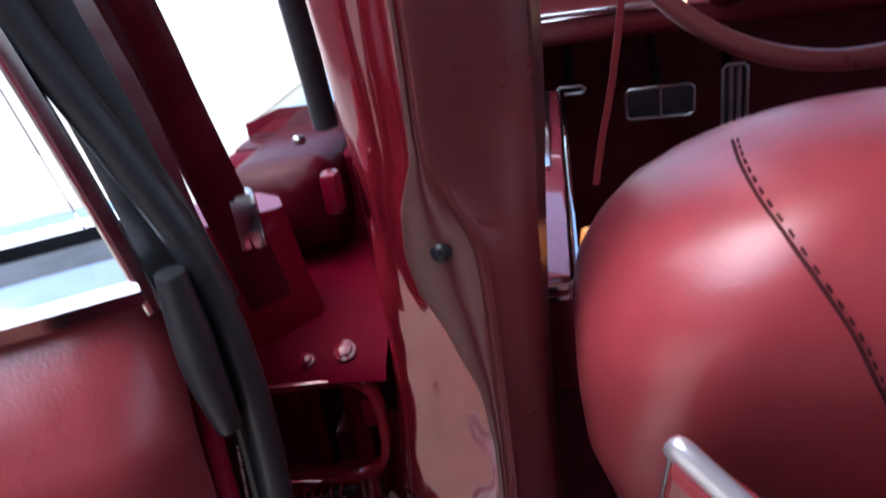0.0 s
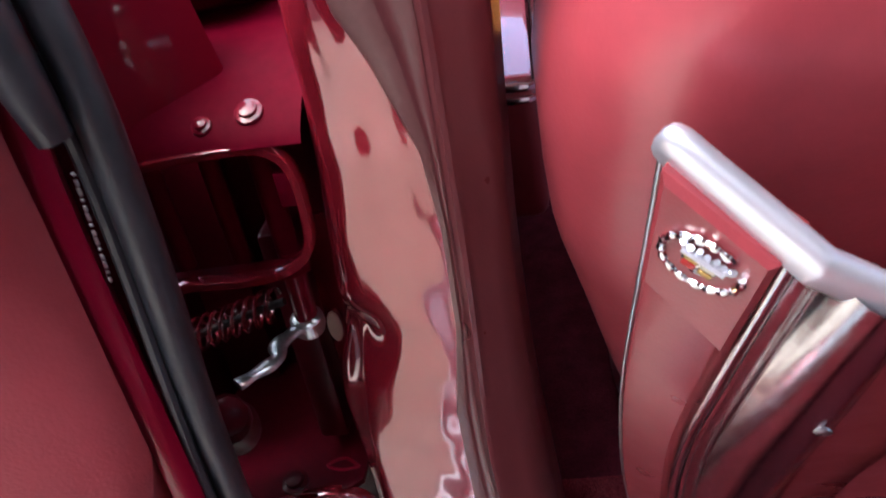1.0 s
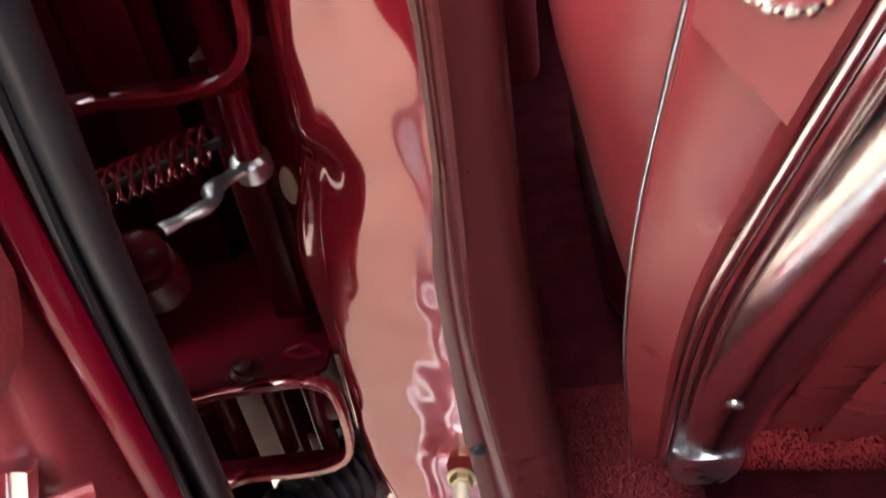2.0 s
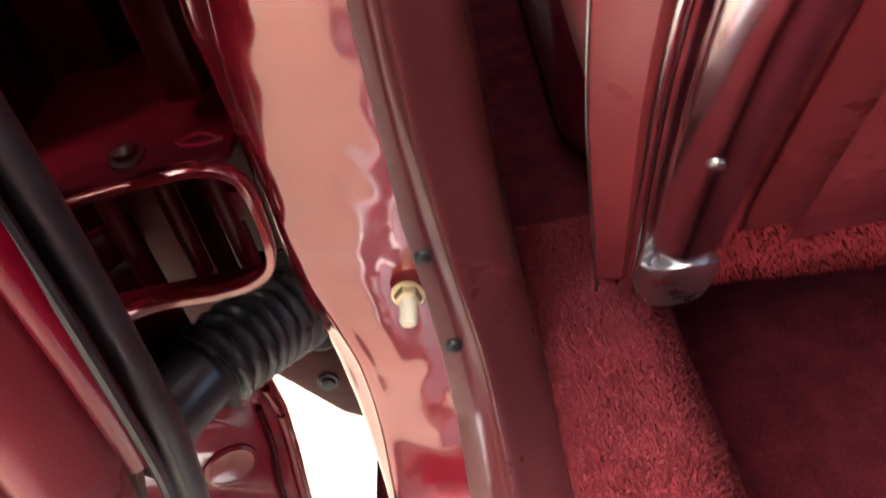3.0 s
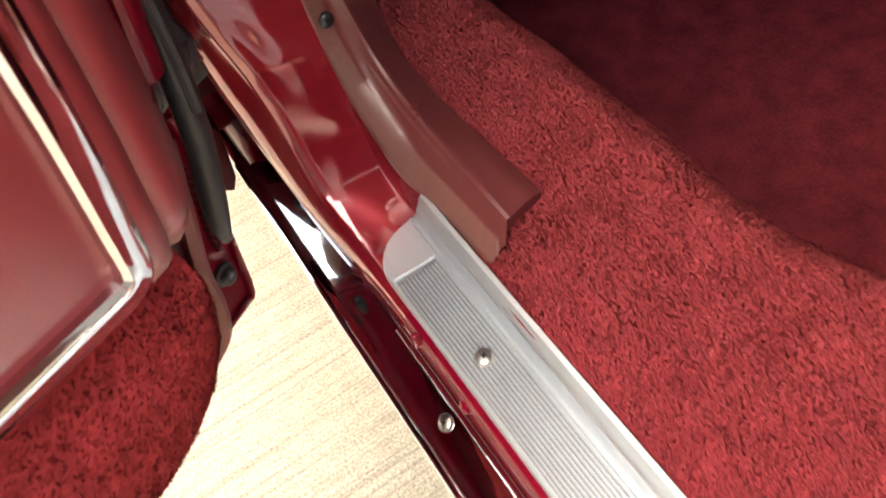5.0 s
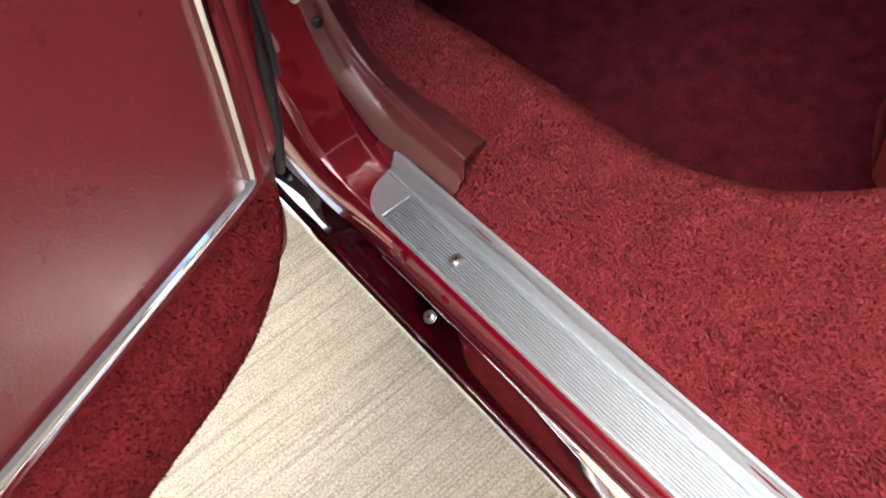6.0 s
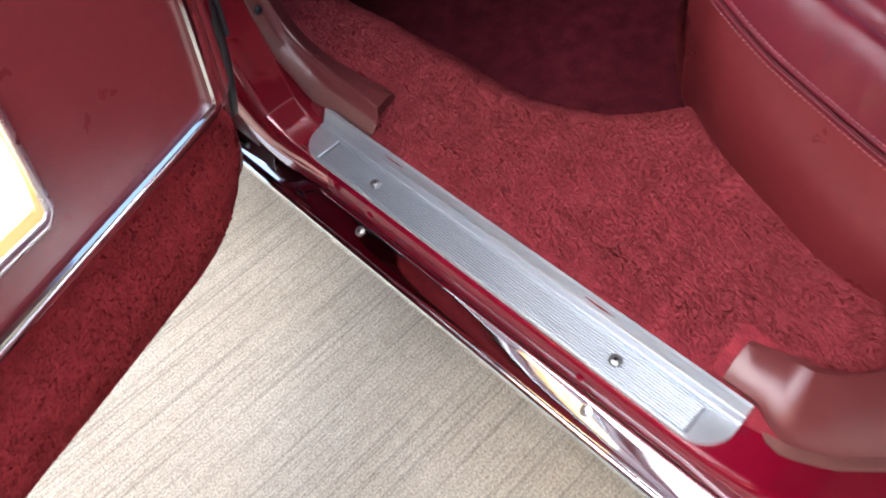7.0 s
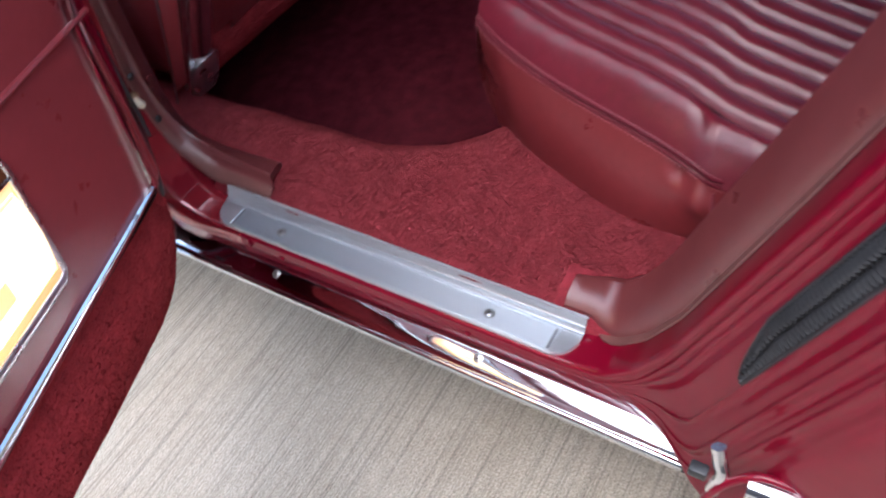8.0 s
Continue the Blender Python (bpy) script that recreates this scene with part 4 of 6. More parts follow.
part("window_frame", strip(path, [(-0.0056, -0.018), (-0.0056, 0.010), (-0.003, 0.012), (0.006, 0.012), (0.0115, 0.010), (0.0120, -0.018)], up=DV), PAINT_SHADED, door, "maroon painted window frame")
path = curve([D(-0.124, -0.334, 0.955), D(-0.1185, -0.334, 0.992), D(-0.113, -0.334, 1.03), D(-0.105, -0.334, 1.068), D(-0.086, -0.334, 1.15), D(-0.050, -0.334, 1.30)], 30)
part("frame_rubber", strip(path, [(-0.0095, -0.006), (-0.0095, 0.001), (-0.004, 0.004), (0.004, 0.004), (0.0095, 0.001), (0.0095, -0.006)], up=DV), RUBBER, door, "broad black rubber of the window frame")
# striker tab and rounded upper corner of the shell
part("corner_tab", box((-0.006, -0.004, -0.012), (0.006, 0.004, 0.012), 0.0025, 2, Matrix.Translation(D(-0.147, -0.348, 0.984)) @ pose(0, 0, 0, 0, 0, 30)), BRIGHT, door, "bright metal tab")

# courtesy lamp low on the panel
lamp_u, lamp_v = Vector((0.9766, 0.215, 0)), Vector((-0.18, 0.98, 0))


def L(a, b, h=0.0):
    """a along the lamp from its lower front corner, b up it, h out of the panel."""
    return D(0.110 + a * 0.977 - b * 0.185, FACE + 0.004 + h, 0.637 + a * 0.21 + b * 0.98)


ring_pts = [L(0.004, 0.006), L(0.004, 0.10), L(0.010, 0.117), L(0.30, 0.117), L(0.315, 0.105), L(0.315, 0.012), L(0.30, 0.0), L(0.010, 0.0), L(0.004, 0.006)]
lamp = part("courtesy_lamp", tube(ring_pts, 0.0045, 12, up=DV, caps=False), SATIN, door, "lit courtesy lamp in a chrome bezel")
def lens_h(b):
    return 0.003 + 0.007 * math.sin(math.pi * (b - 0.005) / 0.09)


part("lens", loft([[L(a, b, lens_h(b)) for b in np.linspace(0.013, 0.086, 9)] for a in np.linspace(0.014, 0.302, 14)]), LAMP, lamp, "glowing yellow-white lens")
rows = []
for a, b, c, e in ((0.006, 0.005, 0.0170, 0.0160), (0.006, 0.092, 0.0170, 0.0830), (0.31, 0.092, 0.2990, 0.0830), (0.31, 0.005, 0.2990, 0.0160), (0.006, 0.005, 0.0170, 0.0160)):
    rows.append([L(a, b, 0.002), L((a + c) / 2, (b + e) / 2, 0.0040), L(c, e, lens_h(e) + 0.0006)])
part("lens_rim", loft(rows), LAMP_RIM, lamp, "amber glowing edge of the lens", angle=20)
part("reflector", loft([[L(a, b, 0.0112) for b in np.linspace(0.034, 0.050, 3)] for a in np.linspace(0.070, 0.22, 4)]), LAMP_RIM, lamp, "amber bar in the lens")
part("divider", tube([L(0.006, 0.0935, 0.003), L(0.31, 0.0935, 0.003)], 0.0016, 8), CHROME, lamp)
part("upper_lens", loft([[L(a, b, 0.003) for b in np.linspace(0.095, 0.114, 4)] for a in np.linspace(0.006, 0.31, 4)]), AMBER_DIM, lamp, "unlit brown strip")

# ---- hinges between pillar and door ----
def hinge(z_top, z_low, dx, slot, y, coat):
    """A pressed strap hinge: two plates joined by a rounded strap, with its pins and bolts."""
    h = new("hinge")
    h.empty_display_size = 0.02
    h.location = (-0.07 + dx, 0.47, z_low)
    HOME[h.name] = Vector(h.location)
    h.parent = door
    h.matrix_parent_inverse = Matrix.Translation(-where(door))
    tagged(h, "maroon painted pressed-steel hinge with bolted plates")
    hx = lambda x: x + dx
    # strap: a rounded loop standing across the gap
    loop = curve([(hx(-0.120), y - 0.012, z_top - 0.004), (hx(-0.085), y - 0.004, z_top - 0.001), (hx(-0.046), y, z_top), (hx(-0.033), y, z_top - 0.003), (hx(-0.0265), y, z_top - 0.012), (hx(-0.0255), y, (z_top + z_low) / 2), (hx(-0.0285), y, z_low + 0.014), (hx(-0.040), y, z_low + 0.004), (hx(-0.060), y, z_low), (hx(-0.090), y - 0.004, z_low + 0.002), (hx(-0.122), y - 0.012, z_low - 0.004)], 70)
    part("strap", strip(loop, [(-0.0016, -0.0040), (-0.0022, -0.0030), (-0.0022, 0.0030), (-0.0016, 0.0040), (0.0016, 0.0040), (0.0022, 0.0030), (0.0022, -0.0030), (0.0016, -0.0040)], up=(0, 1, 0)), PAINT_BRIGHTENED, h)
    out = [(hx(-0.135), y - 0.012), (hx(-0.085), y - 0.003), (hx(-0.04), y), (hx(-0.03), y + 0.008), (hx(-0.026), 0.575), (hx(-0.135), 0.575)]
    part("upper_plate", solid(out, (1, 0, 0), (0, 1, 0), (0, 0, 1), (0, 0, z_top + 0.002), 0.004, 0.0012), coat, h)
    out = [(hx(-0.135), y - 0.012), (hx(-0.085), y - 0.003), (hx(-0.04), y), (hx(-0.033), y + 0.006), (hx(-0.036), y + 0.014), (hx(-0.135), y + 0.006)]
    part("lower_plate", solid(out, (1, 0, 0), (0, 1, 0), (0, 0, 1), (0, 0, z_low + 0.002), 0.004, 0.0012), coat, h)
    for px, py, r in ((-0.068, y + 0.016, 0.0046), (-0.045, y + 0.017, 0.0056), (-0.096, y + 0.016, 0.0046)):
        part("pin", tube([(hx(px), py, z_low), (hx(px), py, z_top)], r, 12), coat, h)
    part("tab", box((hx(-0.0345), y - 0.003, z_top - 0.028), (hx(-0.0265), y + 0.006, z_top - 0.012), 0.0012), coat, h)
    if slot:
        part("slot", tube(curve([(hx(a), y + b, z_top + 0.002) for a, b in ((-0.034, 0.017), (-0.044, 0.015), (-0.054, 0.019), (-0.044, 0.024), (-0.034, 0.017))], 24), 0.0012, 6), PAINT, h, "pressed rim of a slot")
    return h


up = hinge(0.868, 0.804, -0.002, False, 0.442, PAINT_HALF_SHADE)
dn = hinge(0.641, 0.571, -0.0165, True, 0.457, PAINT_SHADED)
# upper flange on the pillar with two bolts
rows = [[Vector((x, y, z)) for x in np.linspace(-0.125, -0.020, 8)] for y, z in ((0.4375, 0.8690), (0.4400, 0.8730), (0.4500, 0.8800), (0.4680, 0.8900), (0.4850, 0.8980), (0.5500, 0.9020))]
part("flange", loft(rows), PAINT_HALF_SHADE, up, "sloping bolted flange")
for at, r in (((-0.0420, 0.4495, 0.8800), 0.0042), ((-0.0620, 0.4460, 0.8775), 0.0030)):
    part("bolt", lathe([(r * 1.5, -0.001), (r * 1.45, 0.0010), (r, 0.0014), (r * 0.97, 0.0030), (r * 0.6, 0.0034), (r * 0.02, 0.0035)], at, (0, -0.5, 0.87), 12), PAINT, up, "painted bolt head")
part("bolt", lathe([(0.008, -0.001), (0.008, 0.001), (0.0055, 0.0016), (0.005, 0.004), (0.001, 0.005)], (-0.083, 0.455, 0.654), (0, -0.2, 1), 12), PAINT_SHADED, dn, "painted bolt head")

# hold-open spring and check lever
spring = thing("check_spring", (-0.10, 0.468, 0.765), "maroon-painted coil spring of the door check", "spring")
coil = []
for k in range(10 * 18 + 1):
    a = k / 18 * 2 * math.pi
    f = k / (10 * 18)
    coil.append(Vector((-0.066 - 0.064 * f, 0.470 - 0.006 * f + 0.0085 * math.cos(a), 0.770 - 0.018 * f + 0.0085 * math.sin(a))))
part("coil", tube(coil, 0.0011, 8), PAINT_BRIGHTENED, spring)
part("core", tube([(-0.062, 0.471, 0.770), (-0.134, 0.464, 0.751)], 0.0022, 8), UNDER, spring)
lever = thing("check_lever", (-0.055, 0.435, 0.76), "zinc-plated bent steel door check lever", "lever")
path = curve([(-0.049, 0.461, 0.7630), (-0.0555, 0.4525, 0.7630), (-0.0605, 0.4445, 0.7628), (-0.0588, 0.4375, 0.7622), (-0.0610, 0.4320, 0.7620), (-0.0670, 0.4250, 0.7622), (-0.0735, 0.4180, 0.7625)], 60)
part("arm", tube(path, [0.0050 - 0.0010 * k / 59 + 0.0006 * math.sin(k * 0.35) for k in range(60)], 12, flat=0.45), STEEL, lever)
part("boss", lathe([(0.0075, -0.006), (0.0085, -0.003), (0.0085, 0.003), (0.006, 0.005), (0.001, 0.0052)], (-0.0495, 0.4617, 0.7630), (0, -0.2, 1), 18), STEEL, lever)
rod = thing("hinge_rod", (-0.0495, 0.4617, 0.755), "maroon painted hinge rod through the check lever", "rod")
part("bar", tube([(-0.0465, 0.4585, 0.808), (-0.0480, 0.4600, 0.785), (-0.0495, 0.4617, 0.758)], 0.0058, 14), PAINT, rod)
post = thing("lock_post", (-0.066, 0.49, 0.655), "dull maroon pressed upright behind the hinge rod", "bracket")
part("web", box((-0.0740, 0.487, 0.655), (-0.0560, 0.530, 0.80), 0.003), PAINT_SHADED, post)
part("face", solid([(-0.0540, 0.80), (-0.0280, 0.80), (-0.0350, 0.762), (-0.0400, 0.740), (-0.0500, 0.700), (-0.0590, 0.655), (-0.0650, 0.655), (-0.0575, 0.742)], (1, 0, 0), (0, 0, 1), (0, -1, 0), (0, 0.5050, 0), 0.003, 0.0008), PAINT_BRIGHTENED, post, "narrow painted face")
# pale oval that stands in for a hole through the strip
part("plug", solid([(-0.0520 + 0.0040 * math.cos(a), 0.7260 + 0.0105 * math.sin(a)) for a in np.linspace(0, 2 * math.pi, 21)[:-1]], (1, 0, 0), (0, 0, 1), (0, -1, 0), (0, 0.5035, 0), 0.002, 0.0004), CREAM, post, "cream oval in place of a hole")
roller = thing("check_roller", (-0.066, 0.386, 0.765), "dull maroon bolt head and roller on the door end", "bolt")
part("head", lathe([(0.009, -0.004), (0.009, 0.001), (0.007, 0.003), (0.004, 0.0042), (0.001, 0.0045)], (-0.066, 0.388, 0.772), (0.5, -0.8, 0.3), 10), PAINT_SHADED, roller)
part("body", lathe([(0.011, -0.022), (0.0118, -0.012), (0.0105, -0.002), (0.004, -0.001)], (-0.068, 0.390, 0.768), (0.2, -0.5, 0.8), 18), PAINT_SHADED, roller)

# ---- wiring boot between pillar and door ----
boot = thing("wiring_boot", (-0.07, 0.47, 0.49), "ribbed dark grey rubber wiring boot bridging pillar and door", "rubber boot")
path = curve([(-0.056, 0.519, 0.498), (-0.070, 0.492, 0.511), (-0.085, 0.468, 0.520), (-0.099, 0.447, 0.524), (-0.112, 0.428, 0.522), (-0.128, 0.408, 0.512)], 260)
rad = []
for k in range(260):
    f = k / 259
    base = 0.0246 - 0.0040 * f
    if 0.08 < f < 0.62:
        wob = (f - 0.08) / 0.54
        base += 0.0052 * (abs(math.sin(wob * math.pi * 8.5 + 0.25 * math.sin(wob * 11))) ** 0.8 - 0.55)
    if f > 0.62:
        base = 0.0185 - 0.003 * (f - 0.62)
    rad.append(base)
part("bellows", tube(path, rad, 28), BOOT, boot, angle=80)
part("collar", tube(path[4:14], [0.026, 0.0300, 0.0318, 0.0325, 0.0325, 0.0322, 0.0315, 0.030, 0.0285, 0.026], 28), RUBBER, boot)

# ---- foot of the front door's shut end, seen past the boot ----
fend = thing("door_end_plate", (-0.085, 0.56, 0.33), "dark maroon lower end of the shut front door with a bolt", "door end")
part("plate", solid([(-0.135, 0.43), (-0.075, 0.44), (-0.050, 0.385), (-0.056, 0.338), (-0.062, 0.326), (-0.075, 0.335), (-0.135, 0.425)], (1, 0, 0), (0, 0, 1), (0, -1, 0), (0, 0.554, 0), 0.03, 0.003), PAINT_SHADED, fend)
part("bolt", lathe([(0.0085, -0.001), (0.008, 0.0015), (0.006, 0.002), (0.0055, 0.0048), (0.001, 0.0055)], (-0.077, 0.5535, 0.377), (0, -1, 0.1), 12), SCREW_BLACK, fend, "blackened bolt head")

part("arch", solid([(-0.105, 0.505), (-0.040, 0.505), (-0.040, 0.428), (-0.052, 0.430), (-0.068, 0.437), (-0.085, 0.450), (-0.105, 0.470)], (1, 0, 0), (0, 0, 1), (0, -1, 0), (0, 0.540, 0), 0.02, 0.002), PAINT_SHADED, fend, "curved painted flange above the plate")

# ---- front seat, from behind ----
seat = thing("bench_seat", (0.42, 0.62, 0.24), "dark red leather front seat with chrome-edged back and side panel", "car seat")
LEV = [  # z, left edge x, rear y, front y, corner radius
    (0.42, 0.165, 0.590, 0.74, 0.030), (0.50, 0.145, 0.560, 0.72, 0.040), (0.58, 0.124, 0.525, 0.695, 0.050), (0.66, 0.105, 0.490, 0.665, 0.056), (0.74, 0.089, 0.452, 0.635, 0.058),
    (0.80, 0.077, 0.422, 0.610, 0.055), (0.84, 0.0745, 0.402, 0.592, 0.058), (0.87, 0.074, 0.386, 0.576, 0.060), (0.90, 0.078, 0.374, 0.558, 0.060), (0.925, 0.088, 0.370, 0.540, 0.058), (0.945, 0.102, 0.373, 0.525, 0.055),
    (0.960, 0.120, 0.380, 0.510, 0.050), (0.972, 0.142, 0.391, 0.495, 0.044), (0.980, 0.170, 0.405, 0.480, 0.034), (0.985, 0.215, 0.425, 0.465, 0.018),
]
rings = []
for z in np.linspace(0.42, 0.985, 48):
    zz = 0.42 + 0.565 * (1 - (1 - (z - 0.42) / 0.565) ** 1.6)
    x0, yr, yf, r = (table(zz, LEV, k) for k in (1, 2, 3, 4))
    x1 = 1.52 - x0
    ring = []
    for cx, cy, a0 in ((x1 - r, yf - r, 0), (x0 + r, yf - r, 90), (x0 + r, yr + r, 180), (x1 - r, yr + r, 270)):
        for k in range(9):
            a = radians(a0 + 90 * k / 8)
            ring.append(Vector((cx + r * math.cos(a), cy + r * math.sin(a), zz)))
    # soften flats with extra points
    full = []
    for p, q in zip(ring, ring[1:] + ring[:1]):
        full.append(p)
        if len(full) % 12 == 9:
            full += [p.lerp(q, f) for f in (0.25, 0.5, 0.75)]
    rings.append(full)
back = loft(rings, True, True)
bmesh.ops.recalc_face_normals(back, faces=back.faces)
tree = BVHTree.FromBMesh(back)
part("backrest", back, SEAT_HIDE, seat, angle=80)


SEAM = [(0.1458, 0.4488, 0.9727), (0.1435, 0.4245, 0.9713), (0.1448, 0.4006, 0.9663), (0.1500, 0.3833, 0.9580), (0.1560, 0.3751, 0.9480), (0.1640, 0.3715, 0.9351), (0.1710, 0.3706, 0.9226), (0.1793, 0.3732, 0.9048), (0.1850, 0.3767, 0.8933), (0.193, 0.382, 0.875)]
seam_line = []
for p in curve(SEAM, 46):
    near = tree.find_nearest(p)
    seam_line.append(near[0] + near[1] * 0.0003)
part("seam", tube(seam_line, 0.0008, 6), THREAD, seat, "stitched seam over the bolster")
for a, b in list(zip(seam_line, seam_line[1:]))[::2]:
    part("stitch", tube([a + Vector((0.0018, -0.0006, 0.0006)), a.lerp(b, 0.9) + Vector((0.0018, -0.0006, 0.0006))], 0.00065, 5), THREAD, seat)

# side panel with chrome edge: top to bottom lines
A0, A1 = Vector((0.104, 0.352, 0.890)), Vector((0.138, 0.577, 0.408))
B0, B1 = Vector((0.1375, 0.335, 0.868)), Vector((0.157, 0.568, 0.415))
C0, C1 = Vector((0.172, 0.331, 0.848)), Vector((0.211, 0.552, 0.452))
NS = (A1 - A0).cross(B0 - A0).normalized()
if NS.y > 0:
    NS = -NS
# the three edges are bent to fit the camera's view: height and x
BOW_A = [(0.40, 0.127), (0.536, 0.1134), (0.6265, 0.1045), (0.68, 0.1015), (0.735, 0.0998), (0.78, 0.1005), (0.83, 0.1030), (0.90, 0.1062)]
BOW_B = [(0.40, 0.148), (0.54, 0.1367), (0.634, 0.1295), (0.677, 0.1275), (0.72, 0.1270), (0.80, 0.1328), (0.88, 0.1390)]
BOW_C = [(0.44, 0.207), (0.52, 0.1995), (0.58, 0.1915), (0.66, 0.1850), (0.69, 0.1835), (0.76, 0.1800), (0.85, 0.1720)]


def bowed(p0, p1, bow, f):
    p = p0.lerp(p1, f)
    p.x = sum(table(p.z + d, bow) for d in (-0.02, -0.01, 0.0, 0.01, 0.02)) / 5
    return p


def edge_a(f):
    return bowed(A0, A1, BOW_A, f)


def edge_b(f):
    return bowed(B0, B1, BOW_B, f)


def edge_c(f):
    return bowed(C0, C1, BOW_C, f)


def patch(p00, p10, p01, p11, n, lift, nu=4, nv=20, crown=0.0):
    rows = []
    for i in range(nv + 1):
        f = i / nv
        rows.append([(p00.lerp(p01, f)).lerp(p10.lerp(p11, f), j / nu) + n * (lift + crown * math.sin(math.pi * j / nu)) for j in range(nu + 1)])
    return loft(rows)


def slab(p00, p10, p01, p11, n, lift, depth, round_by):
    bm = bm_new()
    t = [p + n * lift for p in (p00, p10, p11, p01)]
    tv = [bm.verts.new(p) for p in t]
    lv = [bm.verts.new(p - n * depth) for p in t]
    f = bm.faces.new(tv)
    bm.faces.new(lv[::-1])
    for i in range(4):
        j = (i + 1) % 4
        bm.faces.new((tv[i], lv[i], lv[j], tv[j]))
    bmesh.ops.bevel(bm, geom=list(f.edges), offset=round_by, segments=1, affect="EDGES")
    return bm


def mix(f, g):
    return edge_a(f).lerp(edge_b(f), g)


def pad(f0, f1, n, profile):
    """A long pad between the two edges; profile gives share across and height."""
    return loft([[mix(f0 + (f1 - f0) * i / n, g) + NS * h for g, h in profile] for i in range(n + 1)], True, True)


part("side_panel", pad(0.0, 0.955, 30, ((0.04, -0.007), (0.04, -0.002), (0.97, -0.002), (0.97, -0.007))), VINYL, seat, "vinyl side panel")
part("badge_plate", slab(mix(-0.006, 0.07), mix(0.008, 0.95), mix(0.098, 0.06), mix(0.126, 0.92), NS, 0.0082, 0.012, 0.0021), VINYL, seat, "raised vinyl pad behind the badge", angle=20)
part("lower_pad", pad(0.104, 0.935, 28, ((0.05, -0.003), (0.05, 0.0018), (0.07, 0.0032), (0.10, 0.0036), (0.80, 0.0036), (0.83, 0.0030), (0.93, -0.0006), (0.95, -0.003))), VINYL, seat, "raised vinyl pad with a bevelled edge", angle=28)
part("edge_line", tube([edge_a(i / 24) + NS * 0.001 for i in range(25)], 0.0009, 8), STEEL, seat, "thin grey metal bead")
part("corner_bead", tube([edge_b(i / 24) + NS * 0.0022 for i in range(25)], 0.0026, 10, flat=0.7), BRIGHT, seat, "bright flat bead")
# bright strip down the corner of the back
NC = (B1 - B0).cross(C0 - B0).normalized()
if NC.y > 0:
    NC = -NC
rows = []
for i in range(25):
    f = i / 24 * 0.945
    b, c = edge_b(f), edge_c(f)
    rows.append([b + NC * o + (c - b) * g for g, o in ((0.02, -0.002), (0.05, 0.002), (0.08, 0.0022), (0.10, -0.0012), (0.18, -0.0012), (0.20, 0.0020), (0.23, 0.0034), (0.32, 0.0062), (0.42, 0.0086), (0.52, 0.0100), (0.62, 0.0104), (0.74, 0.0094), (0.86, 0.0066), (0.95, 0.0020), (1.0, -0.006))])
part("corner_strip", loft(rows), BRIGHT, seat, "polished stainless corner strip")
# chrome cap along the top
cap_a, cap_b, cap_c = Vector((0.1045, 0.3495, 0.8975)), Vector((0.1410, 0.3300, 0.8645)), Vector((0.168, 0.3262, 0.8492))
cap = [cap_a.lerp(cap_b, f) for f in (0.0, 0.02, 0.05, 0.10, 0.2, 0.4, 0.6, 0.8, 0.93, 0.985, 1.0)] + [cap_b.lerp(cap_c, f) for f in (0.02, 0.1, 0.3, 0.6, 0.85)] + curve([cap_c, (0.185, 0.3245, 0.8455), (0.22, 0.3238, 0.8445), (0.40, 0.3230, 0.8440), (0.66, 0.3230, 0.8440)], 24)
cap_n = Vector((0, -0.62, 0.78))
rings = []
for i, ((p, t, sd, nr), g) in enumerate(zip(frames(cap, cap_n), [0.35, 0.72, 0.90] + [1.0] * 37)):
    rings.append([p + sd * (a * g) + nr * (b * g) for a, b in ((-0.0050, -0.006), (-0.0054, 0.0), (-0.0050, 0.0030), (-0.0040, 0.0046), (-0.0022, 0.0056), (-0.0002, 0.0053), (0.0016, 0.0040), (0.0032, 0.0016), (0.0038, -0.002), (0.0036, -0.007))])
part("top_cap", loft(rings, True, True), PALE_METAL, seat, "satin chrome cap along the back", angle=55)
# badge: a plain oval wreath round a plain crest
bc, bu = mix(0.041, 0.49), (mix(0.05, 1) - mix(0.05, 0)).normalized()
bv = NS.cross(bu).normalized()
if bv.z < 0:
    bv = -bv
bh = NS * 0.0088
badge = part("badge", tube([bc + bu * (0.0122 * math.cos(a)) + bv * (0.0122 * math.sin(a)) + bh for a in np.linspace(1.05, 1.05 + 2 * math.pi * 0.90, 120)], [0.0009 + 0.0007 * abs(math.sin(k * 0.40)) for k in range(120)], 8, up=NS), BRIGHT, seat, "round chrome wreath badge, a plain shape")
part("crest", solid([(-0.0062, 0.0030), (0.0062, 0.0030), (0.0060, -0.0022), (0.0042, -0.0058), (0.0, -0.0080), (-0.0042, -0.0058), (-0.0060, -0.0022)], bu, bv, NS, bc + bh, 0.0040, 0.0006), BRIGHT, badge, "small bright crest")
for a, b, mt in ((-0.0028, 0.0004, GOLD), (0.0028, -0.0030, GOLD), (-0.0026, -0.0034, RED_LENS), (0.0028, 0.0004, CREAM)):
    part("quarter", box((-0.0022, -0.0014, 0), (0.0022, 0.0014, 0.0006), 0.0002, 1, Matrix.Translation(bc + bh * 1.02 + bu * a + bv * b) @ Matrix((bu, bv, NS)).transposed().to_4x4()), mt, badge, "coloured enamel field")
for k in range(7):
    a = -0.0072 + 0.0024 * k
    part("crown_point", tube([bc + bh + bu * a * 0.85 + bv * 0.0034, bc + bh * 1.15 + bu * a * 1.1 + bv * (0.0082 - 0.0008 * (k % 2))], 0.0011, 6), PALE_METAL, badge)
